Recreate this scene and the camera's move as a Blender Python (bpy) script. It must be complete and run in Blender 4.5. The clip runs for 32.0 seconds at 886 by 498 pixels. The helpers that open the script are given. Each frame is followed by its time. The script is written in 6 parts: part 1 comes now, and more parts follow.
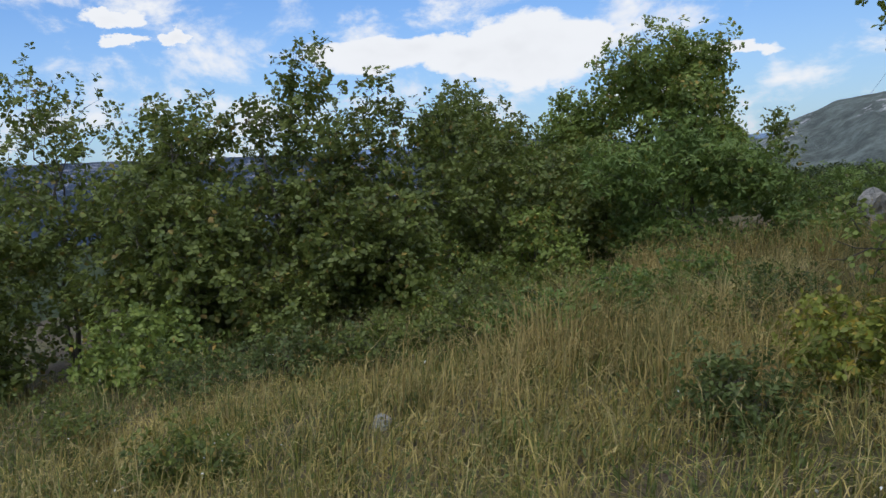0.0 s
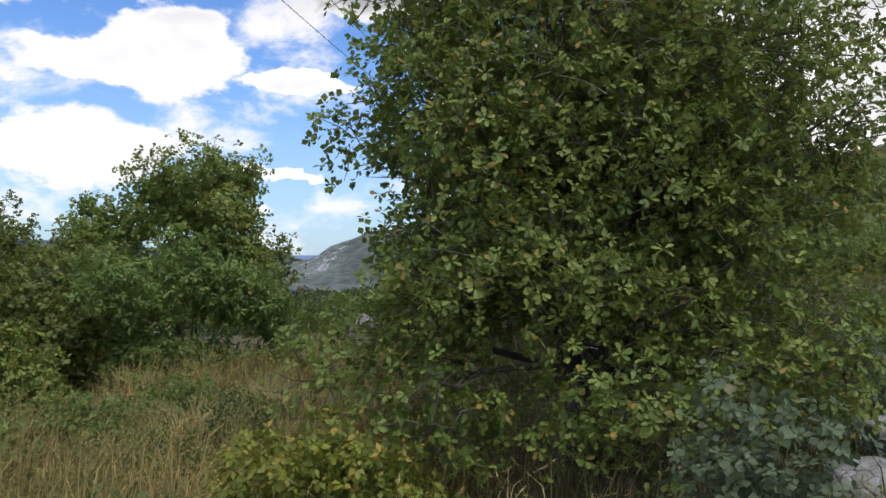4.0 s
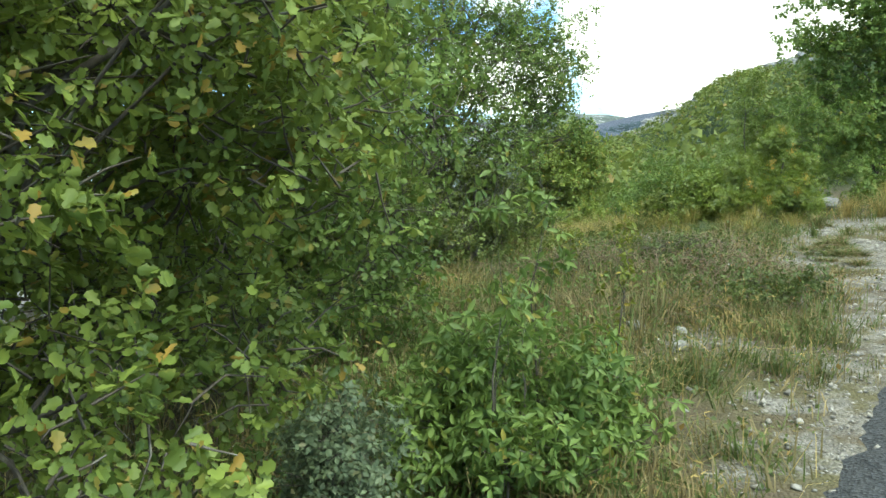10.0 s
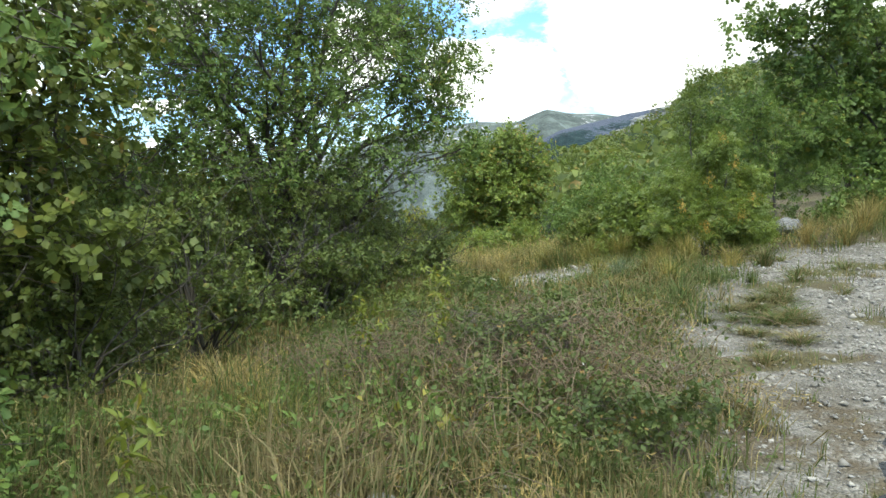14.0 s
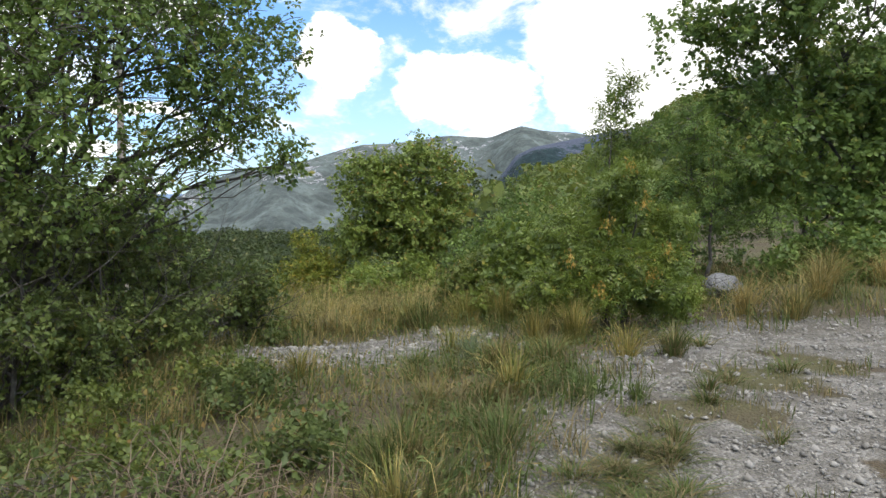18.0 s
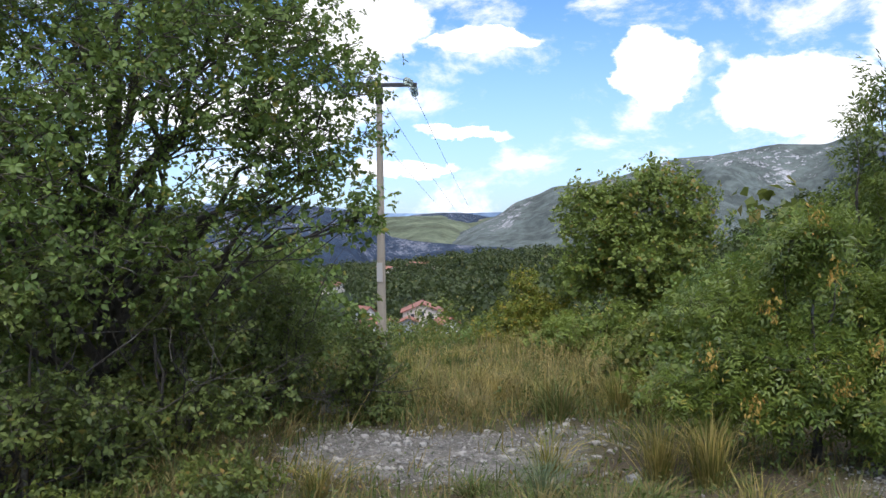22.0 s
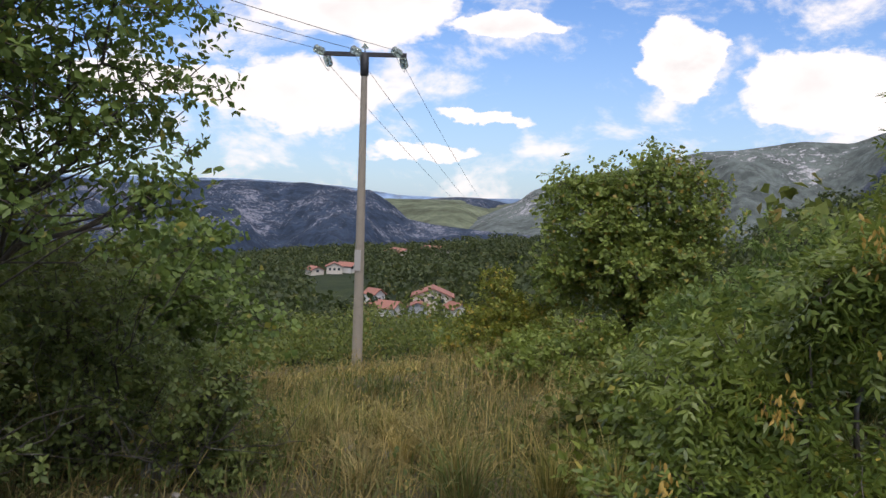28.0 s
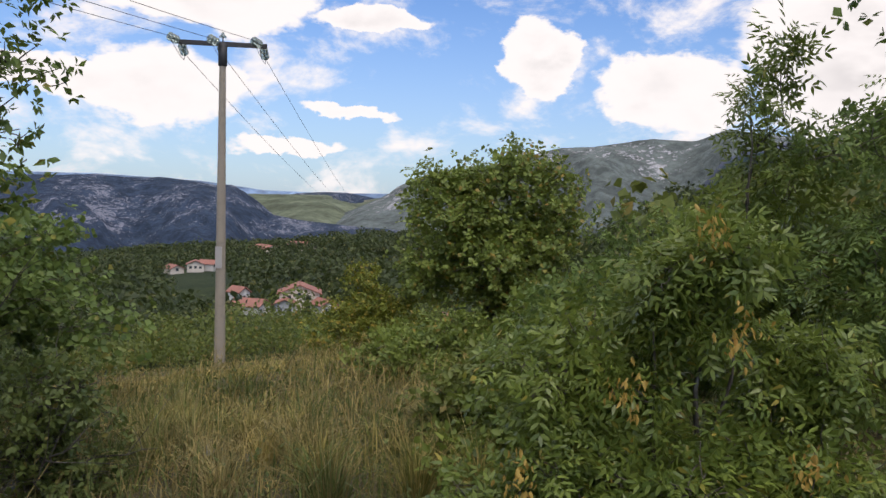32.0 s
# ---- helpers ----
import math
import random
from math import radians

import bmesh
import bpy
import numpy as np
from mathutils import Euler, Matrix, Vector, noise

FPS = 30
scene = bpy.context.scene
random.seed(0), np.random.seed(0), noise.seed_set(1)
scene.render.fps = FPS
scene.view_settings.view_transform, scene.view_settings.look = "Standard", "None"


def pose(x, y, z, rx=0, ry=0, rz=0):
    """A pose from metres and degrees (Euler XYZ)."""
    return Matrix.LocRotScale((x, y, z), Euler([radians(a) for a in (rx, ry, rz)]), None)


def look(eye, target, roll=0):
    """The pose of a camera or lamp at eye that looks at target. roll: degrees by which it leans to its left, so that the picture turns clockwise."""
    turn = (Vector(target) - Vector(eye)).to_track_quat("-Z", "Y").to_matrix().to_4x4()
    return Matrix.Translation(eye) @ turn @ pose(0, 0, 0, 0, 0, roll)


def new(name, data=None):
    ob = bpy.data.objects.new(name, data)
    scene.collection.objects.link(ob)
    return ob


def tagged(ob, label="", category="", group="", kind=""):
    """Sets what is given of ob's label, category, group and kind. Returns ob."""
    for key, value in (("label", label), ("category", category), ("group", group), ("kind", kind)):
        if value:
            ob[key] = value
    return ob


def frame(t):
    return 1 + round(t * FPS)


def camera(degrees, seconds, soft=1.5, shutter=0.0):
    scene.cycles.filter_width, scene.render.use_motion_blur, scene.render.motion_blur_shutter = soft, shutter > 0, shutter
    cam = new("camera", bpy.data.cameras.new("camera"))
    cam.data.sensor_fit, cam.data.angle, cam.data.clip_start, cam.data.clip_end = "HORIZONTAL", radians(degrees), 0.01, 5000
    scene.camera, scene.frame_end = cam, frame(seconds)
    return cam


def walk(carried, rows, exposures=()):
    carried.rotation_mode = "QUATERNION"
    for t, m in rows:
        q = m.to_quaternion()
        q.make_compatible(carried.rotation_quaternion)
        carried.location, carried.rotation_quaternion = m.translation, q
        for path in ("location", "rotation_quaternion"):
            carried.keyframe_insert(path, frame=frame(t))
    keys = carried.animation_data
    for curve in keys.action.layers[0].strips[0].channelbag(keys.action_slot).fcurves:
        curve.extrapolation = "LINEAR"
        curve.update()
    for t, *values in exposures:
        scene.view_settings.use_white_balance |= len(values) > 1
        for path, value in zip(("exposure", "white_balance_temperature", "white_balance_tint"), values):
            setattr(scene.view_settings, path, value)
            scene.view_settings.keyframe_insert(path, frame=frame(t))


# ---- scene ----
cam = camera(59.5, 32.0)
# seconds, eye x y z, turn x y z in degrees
PATH = [
    (0, -1.568, -1.962, -0.146, 83.29, 3.61, 33.86),
    (0.5, -1.670, -1.890, -0.167, 83.57, 3.42, 29.32),
    (1, -1.715, -1.877, -0.118, 91.11, 1.54, 26.88),
    (1.5, -1.699, -1.902, -0.117, 95.09, 0.22, 23.55),
    (2, -1.653, -1.909, -0.131, 93.82, 0.18, 19.19),
    (2.5, -1.612, -1.907, -0.144, 92.57, 1.03, 15.68),
    (3, -1.507, -1.790, -0.148, 91.60, 1.33, 12.48),
    (3.5, -1.248, -1.592, -0.104, 91.51, 0.80, 7.70),
    (4, -1.044, -1.327, -0.110, 90.90, -0.84, 1.67),
    (4.5, -0.816, -1.035, -0.053, 89.36, -1.52, -1.18),
    (6.5, -0.079, -0.094, 0.032, 87.05, 1.65, 1.31),
    (7, 0.266, 0.091, 0.111, 88.60, 2.21, -2.33),
    (7.5, 0.512, 0.359, 0.103, 87.80, 1.63, -8.30),
    (8, 0.775, 0.615, 0.167, 87.57, 1.82, -12.26),
    (8.5, 1.113, 0.759, 0.206, 87.47, 1.85, -10.27),
    (9, 1.368, 0.983, 0.199, 86.96, 0.81, -7.56),
    (9.5, 1.625, 1.339, 0.281, 85.93, 0.38, -7.09),
    (10, 1.931, 1.653, 0.277, 85.32, 0.66, -4.97),
    (10.5, 2.154, 1.977, 0.338, 85.58, 0.47, -1.64),
    (11, 2.351, 2.394, 0.378, 85.24, 0.05, -1.87),
    (11.5, 2.571, 2.722, 0.344, 85.34, 0.07, -3.71),
    (12, 2.844, 3.008, 0.433, 85.29, 0.46, -3.93),
    (12.5, 3.053, 3.358, 0.446, 85.01, 0.78, -4.36),
    (13, 3.332, 3.662, 0.497, 84.66, 2.30, -6.51),
    (13.5, 3.673, 3.857, 0.572, 85.42, 2.11, -5.91),
    (15.5, 4.734, 5.481, 0.621, 85.41, 1.05, -5.37),
    (16, 4.955, 5.847, 0.701, 85.29, -0.00, -8.03),
    (16.5, 5.217, 6.095, 0.682, 84.97, 0.81, -8.35),
    (17, 5.493, 6.353, 0.754, 84.06, 1.10, -6.08),
    (17.5, 5.714, 6.729, 0.781, 84.41, 0.01, -6.71),
    (18, 5.944, 6.962, 0.800, 86.36, -0.34, -7.45),
    (18.5, 6.252, 7.173, 0.885, 85.98, 1.35, -4.62),
    (19, 6.497, 7.497, 0.855, 83.44, 3.25, -1.93),
    (19.5, 6.666, 7.816, 0.920, 82.22, 3.10, -0.05),
    (20, 6.920, 8.089, 0.966, 82.32, 2.74, 3.46),
    (20.5, 7.132, 8.301, 1.020, 82.65, 1.62, 4.42),
    (21, 7.356, 8.557, 1.095, 85.11, -0.80, 3.98),
    (21.5, 7.614, 8.682, 1.133, 87.79, -1.22, 9.04),
    (22, 7.728, 8.817, 1.156, 87.60, 0.51, 15.42),
    (22.5, 7.773, 9.075, 1.134, 86.68, 1.24, 17.28),
    (23, 7.814, 9.363, 1.157, 84.69, 1.18, 18.50),
    (23.5, 7.909, 9.559, 1.161, 83.47, 1.87, 22.66),
    (24, 7.932, 9.764, 1.176, 84.78, 1.17, 23.15),
    (24.5, 7.880, 10.095, 1.188, 86.34, 0.48, 18.97),
    (25, 7.950, 10.313, 1.194, 87.37, 0.47, 17.64),
    (25.5, 8.036, 10.567, 1.241, 85.94, 0.09, 18.54),
    (27.5, 8.050, 11.229, 1.220, 86.90, -1.66, 19.16),
    (28, 8.045, 11.226, 1.221, 86.41, -1.87, 16.79),
    (28.5, 8.059, 11.232, 1.220, 86.07, -1.49, 14.47),
    (29, 8.059, 11.239, 1.217, 85.91, -1.13, 13.74),
    (29.5, 8.066, 11.254, 1.213, 85.85, -0.98, 13.48),
    (30, 8.072, 11.262, 1.211, 85.83, -0.94, 13.30),
    (30.5, 8.079, 11.257, 1.216, 85.60, -0.77, 12.24),
    (31, 8.083, 11.265, 1.216, 85.43, -0.90, 10.22),
    (31.5, 8.090, 11.284, 1.213, 85.99, -1.45, 7.45),
    (32, 8.078, 11.274, 1.213, 86.33, -1.65, 7.00),
]
EXPOSURES = [(0, -0.58, 6250, 9), (2, -0.58, 6200, 10), (3, -0.4, 6450, 12), (4.5, -0.25, 6600, 10), (6.5, 0.5, 6800, -8), (8, 0.85, 6900, -13), (12, 0.88, 6850, -9), (13.5, 0.75, 6800, -5), (17, 0.25, 6800, 4), (19, 0.15, 6700, 9), (21, 0.05, 6400, 10), (22, 0.0, 6400, 11), (25, -0.08, 6300, 11), (28, -0.33, 6900, 15), (32, -0.42, 6900, 15)]
walk(cam, [(t, pose(x, y, z, a, b, c)) for t, x, y, z, a, b, c in PATH], EXPOSURES)

# ---------------------------------------------------------------- light
SUN_ELEVATION, SUN_AZIMUTH = 55.0, -152.0     # degrees; azimuth counted leftwards from +y
sun = new("sun", bpy.data.lights.new("sun", "SUN"))
sun.data.energy, sun.data.angle, sun.data.color = 1.15, radians(14), (1.0, 0.94, 0.85)
sun_way = Vector((-math.sin(radians(SUN_AZIMUTH)) * math.cos(radians(SUN_ELEVATION)),
                  math.cos(radians(SUN_AZIMUTH)) * math.cos(radians(SUN_ELEVATION)), math.sin(radians(SUN_ELEVATION))))
sun.matrix_world = look(sun_way * 60, (0, 0, 0))


class Nodes:
    """Short hand for building node trees."""

    def __init__(self, tree):
        self.tree = tree

    def put(self, kind, *ins, **props):
        node = self.tree.nodes.new(kind)
        for key, value in props.items():
            if key == "operation":
                node.operation = value
            elif key == "data_type":
                node.data_type = value
            elif key == "blend_type":
                node.blend_type = value
            elif key == "attribute_name":
                node.attribute_name = value
            elif key == "feature":
                node.feature = value
        for k, value in enumerate(ins):
            if value is not None:
                self.set(node.inputs[k], value)
        return node

    def set(self, socket, value):
        if isinstance(value, bpy.types.NodeSocket):
            self.tree.links.new(value, socket)
        elif isinstance(value, bpy.types.Node):
            self.tree.links.new(value.outputs[0], socket)
        else:
            if socket.type == "RGBA" and len(value) == 3:
                value = (*value, 1)
            socket.default_value = value

    def math(self, op, a, b=0.0, c=0.0):
        return self.put("ShaderNodeMath", a, b, c, operation=op).outputs[0]

    def step(self, value, low, high, a=0.0, b=1.0):
        node = self.tree.nodes.new("ShaderNodeMapRange")
        node.interpolation_type = "SMOOTHSTEP"
        for k, v in enumerate((value, low, high, a, b)):
            self.set(node.inputs[k], v)
        return node.outputs[0]

    def mix(self, f, a, b, blend="MIX"):
        node = self.tree.nodes.new("ShaderNodeMix")
        node.data_type, node.blend_type = "RGBA", blend
        self.set(node.inputs[0], f)
        self.set(node.inputs[6], a)
        self.set(node.inputs[7], b)
        return node.outputs[2]

    def noise(self, vector, scale, detail=4.0, rough=0.55, distortion=0.0):
        node = self.tree.nodes.new("ShaderNodeTexNoise")
        self.set(node.inputs["Vector"], vector)
        node.inputs["Scale"].default_value = scale
        node.inputs["Detail"].default_value = detail
        node.inputs["Roughness"].default_value = rough
        node.inputs["Distortion"].default_value = distortion
        return node.outputs[0]

    def voronoi(self, vector, scale, feature="F1"):
        node = self.tree.nodes.new("ShaderNodeTexVoronoi")
        node.feature = feature
        self.set(node.inputs["Vector"], vector)
        node.inputs["Scale"].default_value = scale
        return node

    def bump(self, height, strength=0.4, distance=0.02):
        node = self.tree.nodes.new("ShaderNodeBump")
        node.inputs["Strength"].default_value = strength
        node.inputs["Distance"].default_value = distance
        self.set(node.inputs["Height"], height)
        return node.outputs[0]

    def scaled(self, vector, x, y, z):
        return self.put("ShaderNodeVectorMath", vector, (x, y, z), operation="MULTIPLY").outputs[0]


# the sky: clear air with banks of cumulus
world = bpy.data.worlds.new("sky")
scene.world = world
world.use_nodes = True
world.node_tree.nodes.clear()
n = Nodes(world.node_tree)
sky = n.put("ShaderNodeTexSky")
sky.sky_type, sky.sun_disc = "NISHITA", False
sky.sun_elevation, sky.sun_rotation = radians(SUN_ELEVATION), radians(-SUN_AZIMUTH)
sky.air_density, sky.dust_density, sky.altitude = 1.0, 0.6, 400
way = n.put("ShaderNodeTexCoord").outputs["Generated"]
xyz = n.put("ShaderNodeSeparateXYZ", way)
azimuth = n.math("MULTIPLY", n.math("ARCTAN2", n.math("MULTIPLY", xyz.outputs[0], -1.0), xyz.outputs[1]), 57.2958)
elevation = n.math("MULTIPLY", n.math("ARCSINE", xyz.outputs[2]), 57.2958)
flat = n.put("ShaderNodeCombineXYZ", n.math("MULTIPLY", azimuth, 0.1), n.math("MULTIPLY", elevation, 0.17), 0.0).outputs[0]
puffs = n.noise(flat, 1.1, 11.0, 0.62, 0.25)
# banks: azimuth, elevation, half width, half height, strength
CLOUDS = [(40, 18.3, 13, 3.6, 1.4), (21.5, 14.2, 5.0, 3.6, 1.2), (13.0, 12.6, 5.0, 1.0, 1.1), (24, 13.2, 7.5, 1.8, 1.0), (26.5, 7.4, 5.6, 3.1, 1.1), (36, 7.6, 10, 1.5, 1.0),
          (18.2, 3.5, 4.6, 0.8, 1.0), (14, 6.1, 4.4, 0.6, 0.9), (7, 20.0, 8, 3.0, 1.2), (56.1, 10.5, 2.4, 0.7, 1.0), (55.4, 9.0, 1.4, 0.5, 0.9), (52.3, 9.1, 1.0, 0.5, 0.9),
          (0.1, 10.2, 3.0, 3.0, 1.4), (-9.0, 8.0, 5.8, 3.0, 1.3), (-27, 11, 14, 9, 2.0), (-60, 14, 25, 9, 1.5)]
drift_a = n.math("MULTIPLY", n.math("SUBTRACT", n.noise(flat, 2.0, 6.0, 0.6), 0.5), 6.0)
drift_e = n.math("MULTIPLY", n.math("SUBTRACT", n.noise(n.scaled(flat, 1.0, -1.0, 1.0), 2.4, 6.0, 0.6), 0.5), 3.4)
cloud_a, cloud_e = n.math("ADD", azimuth, drift_a), n.math("ADD", elevation, drift_e)
bank = None
for a, e, wide, tall, power in CLOUDS:
    u = n.math("DIVIDE", n.math("SUBTRACT", cloud_a, a), wide)
    v = n.math("DIVIDE", n.math("SUBTRACT", cloud_e, e), tall)
    one = n.math("MULTIPLY", n.math("SUBTRACT", 1.0, n.math("ADD", n.math("MULTIPLY", u, u), n.math("MULTIPLY", v, v))), power)
    bank = one if bank is None else n.math("MAXIMUM", bank, one)
high = n.noise(n.scaled(way, 1.0, 1.0, 2.2), 2.3, 7.0, 0.6)
scattered = n.math("MULTIPLY", n.math("SUBTRACT", high, 0.44), n.step(elevation, 20.0, 40.0, 0.0, 6.0))
bank = n.math("MAXIMUM", n.math("MAXIMUM", bank, -2.0), scattered)
thick = n.math("ADD", n.math("MULTIPLY", n.math("SUBTRACT", puffs, 0.5), 2.4), bank)
cover = n.step(thick, -0.06, 0.36)
lumps = n.noise(flat, 2.3, 6.0, 0.55, 0.2)
under = n.math("MULTIPLY", n.step(thick, 0.35, 2.1), n.step(lumps, 0.38, 0.66))
overhead = n.math("MULTIPLY", n.step(elevation, 15.0, 19.5), n.step(elevation, 35.0, 52.0, 1.0, 0.35))
greyness = n.math("MINIMUM", n.math("ADD", n.math("MULTIPLY", under, 0.34), n.math("MULTIPLY", overhead, n.math("MULTIPLY", n.step(thick, 0.05, 0.8), 0.97))), 1.0)
cloud = n.mix(greyness, (0.98, 0.98, 1.0), (0.29, 0.30, 0.33))
SKY, CLOUD = 0.165, 1.35
clear = n.mix(1.0, sky, (SKY * 0.66, SKY * 0.95, SKY * 1.34), "MULTIPLY")
haze = n.step(elevation, -2.0, 17.0, 0.6, 0.0)
clear = n.mix(haze, clear, (0.62, 0.76, 0.95))
toward = n.put("ShaderNodeVectorMath", way, tuple(sun_way), operation="DOT_PRODUCT").outputs["Value"]
toward = n.math("MAXIMUM", toward, 0.0)
glare = n.math("ADD", CLOUD, n.math("MULTIPLY", n.math("POWER", toward, 4.0), 4.5))
cloudy = n.put("ShaderNodeVectorMath", cloud, operation="SCALE")
n.set(cloudy.inputs["Scale"], glare)
cloudy = cloudy.outputs[0]
shine = n.put("ShaderNodeBackground", n.mix(cover, clear, cloudy), 1.0)
n.put("ShaderNodeOutputWorld", shine.outputs[0])


# ---------------------------------------------------------------- materials
def material(name):
    mat = bpy.data.materials.new(name)
    mat.use_nodes = True
    mat.node_tree.nodes.clear()
    return mat, Nodes(mat.node_tree)


def finish(n, colour, rough=0.8, normal=None, metal=0.0, specular=0.4):
    node = n.put("ShaderNodeBsdfPrincipled")
    n.set(node.inputs["Base Color"], colour)
    n.set(node.inputs["Roughness"], rough)
    node.inputs["Metallic"].default_value = metal
    node.inputs["Specular IOR Level"].default_value = specular
    if normal is not None:
        n.set(node.inputs["Normal"], normal)
    n.put("ShaderNodeOutputMaterial", node.outputs[0])
    return node


def place(n):
    return n.put("ShaderNodeNewGeometry").outputs["Position"]


def island(n):
    return n.put("ShaderNodeNewGeometry").outputs["Random Per Island"]


def leaf_material(name, dark, light, odd, odd_share=0.06, through_light=0.28, gloss=0.5, patch=2.6):
    """Leaves: each differs a little, whole sprays differ more, some have turned."""
    mat, n = material(name)
    spot, one = place(n), island(n)
    spray = n.step(n.noise(spot, patch, 3.0), 0.36, 0.66)
    colour = n.mix(n.math("ADD", n.math("MULTIPLY", spray, 0.5), n.math("MULTIPLY", one, 0.6)), dark, light)
    turned = n.step(n.math("ADD", n.math("FRACT", n.math("MULTIPLY", one, 37.7)), n.math("MULTIPLY", n.noise(spot, 0.9), 0.25)), 1.1 - odd_share, 1.16 - odd_share)
    colour = n.mix(turned, colour, odd)
    vein = n.noise(spot, 60.0, 2.0)
    colour = n.mix(n.math("MULTIPLY", vein, 0.16), colour, dark)
    top = n.put("ShaderNodeBsdfPrincipled")
    n.set(top.inputs["Base Color"], colour)
    top.inputs["Roughness"].default_value = gloss
    top.inputs["Specular IOR Level"].default_value = 0.32
    glow = n.put("ShaderNodeBsdfTranslucent", n.mix(0.6, colour, [v * 1.5 for v in light]))
    both = n.put("ShaderNodeMixShader", through_light, top.outputs[0], glow.outputs[0])
    n.put("ShaderNodeOutputMaterial", both.outputs[0])
    return mat


def grass_material(name, green, straw, share):
    """Blades: a random share is dry straw; patches run drier or greener."""
    mat, n = material(name)
    spot, one = place(n), island(n)
    wet = n.math("MULTIPLY", n.math("SUBTRACT", n.noise(spot, 1.0, 4.0), 0.5), 2.4)
    dry = n.step(n.math("ADD", one, wet), 1.0 - share - 0.18, 1.0 - share + 0.18)
    tint = n.math("FRACT", n.math("MULTIPLY", one, 71.3))
    colour = n.mix(dry, n.mix(tint, green, [v * 1.7 for v in green]), n.mix(tint, straw, [v * 0.6 for v in straw]))
    clump = n.step(n.noise(spot, 5.0, 4.0), 0.36, 0.62, 0.5, 0.0)
    colour = n.mix(clump, colour, [v * 0.45 for v in green])
    top = n.put("ShaderNodeBsdfPrincipled")
    n.set(top.inputs["Base Color"], colour)
    top.inputs["Roughness"].default_value = 0.6
    top.inputs["Specular IOR Level"].default_value = 0.25
    glow = n.put("ShaderNodeBsdfTranslucent", colour)
    both = n.put("ShaderNodeMixShader", 0.3, top.outputs[0], glow.outputs[0])
    n.put("ShaderNodeOutputMaterial", both.outputs[0])
    return mat


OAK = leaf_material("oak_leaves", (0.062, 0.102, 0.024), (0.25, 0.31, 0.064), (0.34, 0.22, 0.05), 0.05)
# darker copy of the oak leaves, with shade put into its colours
OAK_DARK = leaf_material("oak_leaves_painted_shade", (0.05, 0.076, 0.02), (0.18, 0.215, 0.045), (0.27, 0.18, 0.045), 0.04)
FRESH = leaf_material("fresh_leaves", (0.055, 0.10, 0.026), (0.19, 0.265, 0.062), (0.28, 0.24, 0.045), 0.04)
ASH = leaf_material("ash_leaves", (0.058, 0.098, 0.02), (0.215, 0.27, 0.052), (0.34, 0.27, 0.05), 0.02, gloss=0.36)
THORN = leaf_material("thorn_leaves", (0.056, 0.086, 0.026), (0.19, 0.235, 0.06), (0.26, 0.2, 0.05), 0.03, 0.28)
SILVER = leaf_material("silver_leaves", (0.08, 0.11, 0.06), (0.17, 0.215, 0.115), (0.22, 0.2, 0.1), 0.03)
BRAMBLE = leaf_material("bramble_leaves", (0.045, 0.072, 0.02), (0.14, 0.175, 0.05), (0.26, 0.15, 0.045), 0.04)
YELLOW = leaf_material("yellowing_leaves", (0.09, 0.125, 0.02), (0.24, 0.26, 0.04), (0.36, 0.26, 0.04), 0.12)
WOODS = leaf_material("wood_leaves", (0.024, 0.038, 0.015), (0.078, 0.102, 0.03), (0.16, 0.15, 0.04), 0.05, patch=0.15)
SAMARAS = leaf_material("ash_keys", (0.3, 0.2, 0.05), (0.5, 0.34, 0.08), (0.4, 0.22, 0.06), 0.1)
FIELD = grass_material("field_grass", (0.085, 0.115, 0.03), (0.37, 0.29, 0.115), 0.52)
GREENER = grass_material("green_grass", (0.08, 0.11, 0.03), (0.34, 0.27, 0.135), 0.48)
DRIER = grass_material("dry_grass", (0.14, 0.14, 0.045), (0.56, 0.43, 0.165), 0.8)
PALER = grass_material("pale_straw", (0.2, 0.22, 0.07), (0.6, 0.49, 0.22), 0.85)
YELLOWER = grass_material("yellow_grass", (0.14, 0.15, 0.034), (0.60, 0.48, 0.165), 0.62)


def bark_material(name, a, b):
    mat, n = material(name)
    spot = place(n)
    ridges = n.noise(n.scaled(spot, 1.0, 1.0, 0.25), 38.0, 5.0, 0.65)
    lichen = n.step(n.noise(spot, 7.0, 4.0), 0.55, 0.68)
    colour = n.mix(ridges, a, b)
    colour = n.mix(n.math("MULTIPLY", lichen, 0.5), colour, (0.26, 0.26, 0.22))
    finish(n, colour, 0.9, n.bump(ridges, 0.7, 0.02))
    return mat


BARK = bark_material("grey_bark", (0.035, 0.030, 0.025), (0.13, 0.115, 0.095))
TWIG = bark_material("thin_twigs", (0.045, 0.037, 0.03), (0.14, 0.122, 0.10))


def rock_material(name, base=(0.27, 0.267, 0.255), dark=(0.16, 0.16, 0.15)):
    mat, n = material(name)
    spot = place(n)
    big = n.noise(spot, 5.0, 6.0, 0.65)
    fine = n.noise(spot, 45.0, 5.0, 0.7)
    crack = n.voronoi(spot, 9.0, "DISTANCE_TO_EDGE").outputs[0]
    colour = n.mix(n.step(big, 0.42, 0.62), base, dark)
    colour = n.mix(n.math("MULTIPLY", fine, 0.5), colour, (0.4, 0.393, 0.375))
    colour = n.mix(n.step(crack, 0.0, 0.05, 0.5, 0.0), colour, dark)
    height = n.math("ADD", n.math("MULTIPLY", fine, 0.5), n.math("MULTIPLY", n.step(crack, 0.0, 0.12), 0.5))
    finish(n, colour, 0.9, n.bump(height, 0.8, 0.03))
    return mat


ROCK = rock_material("limestone")


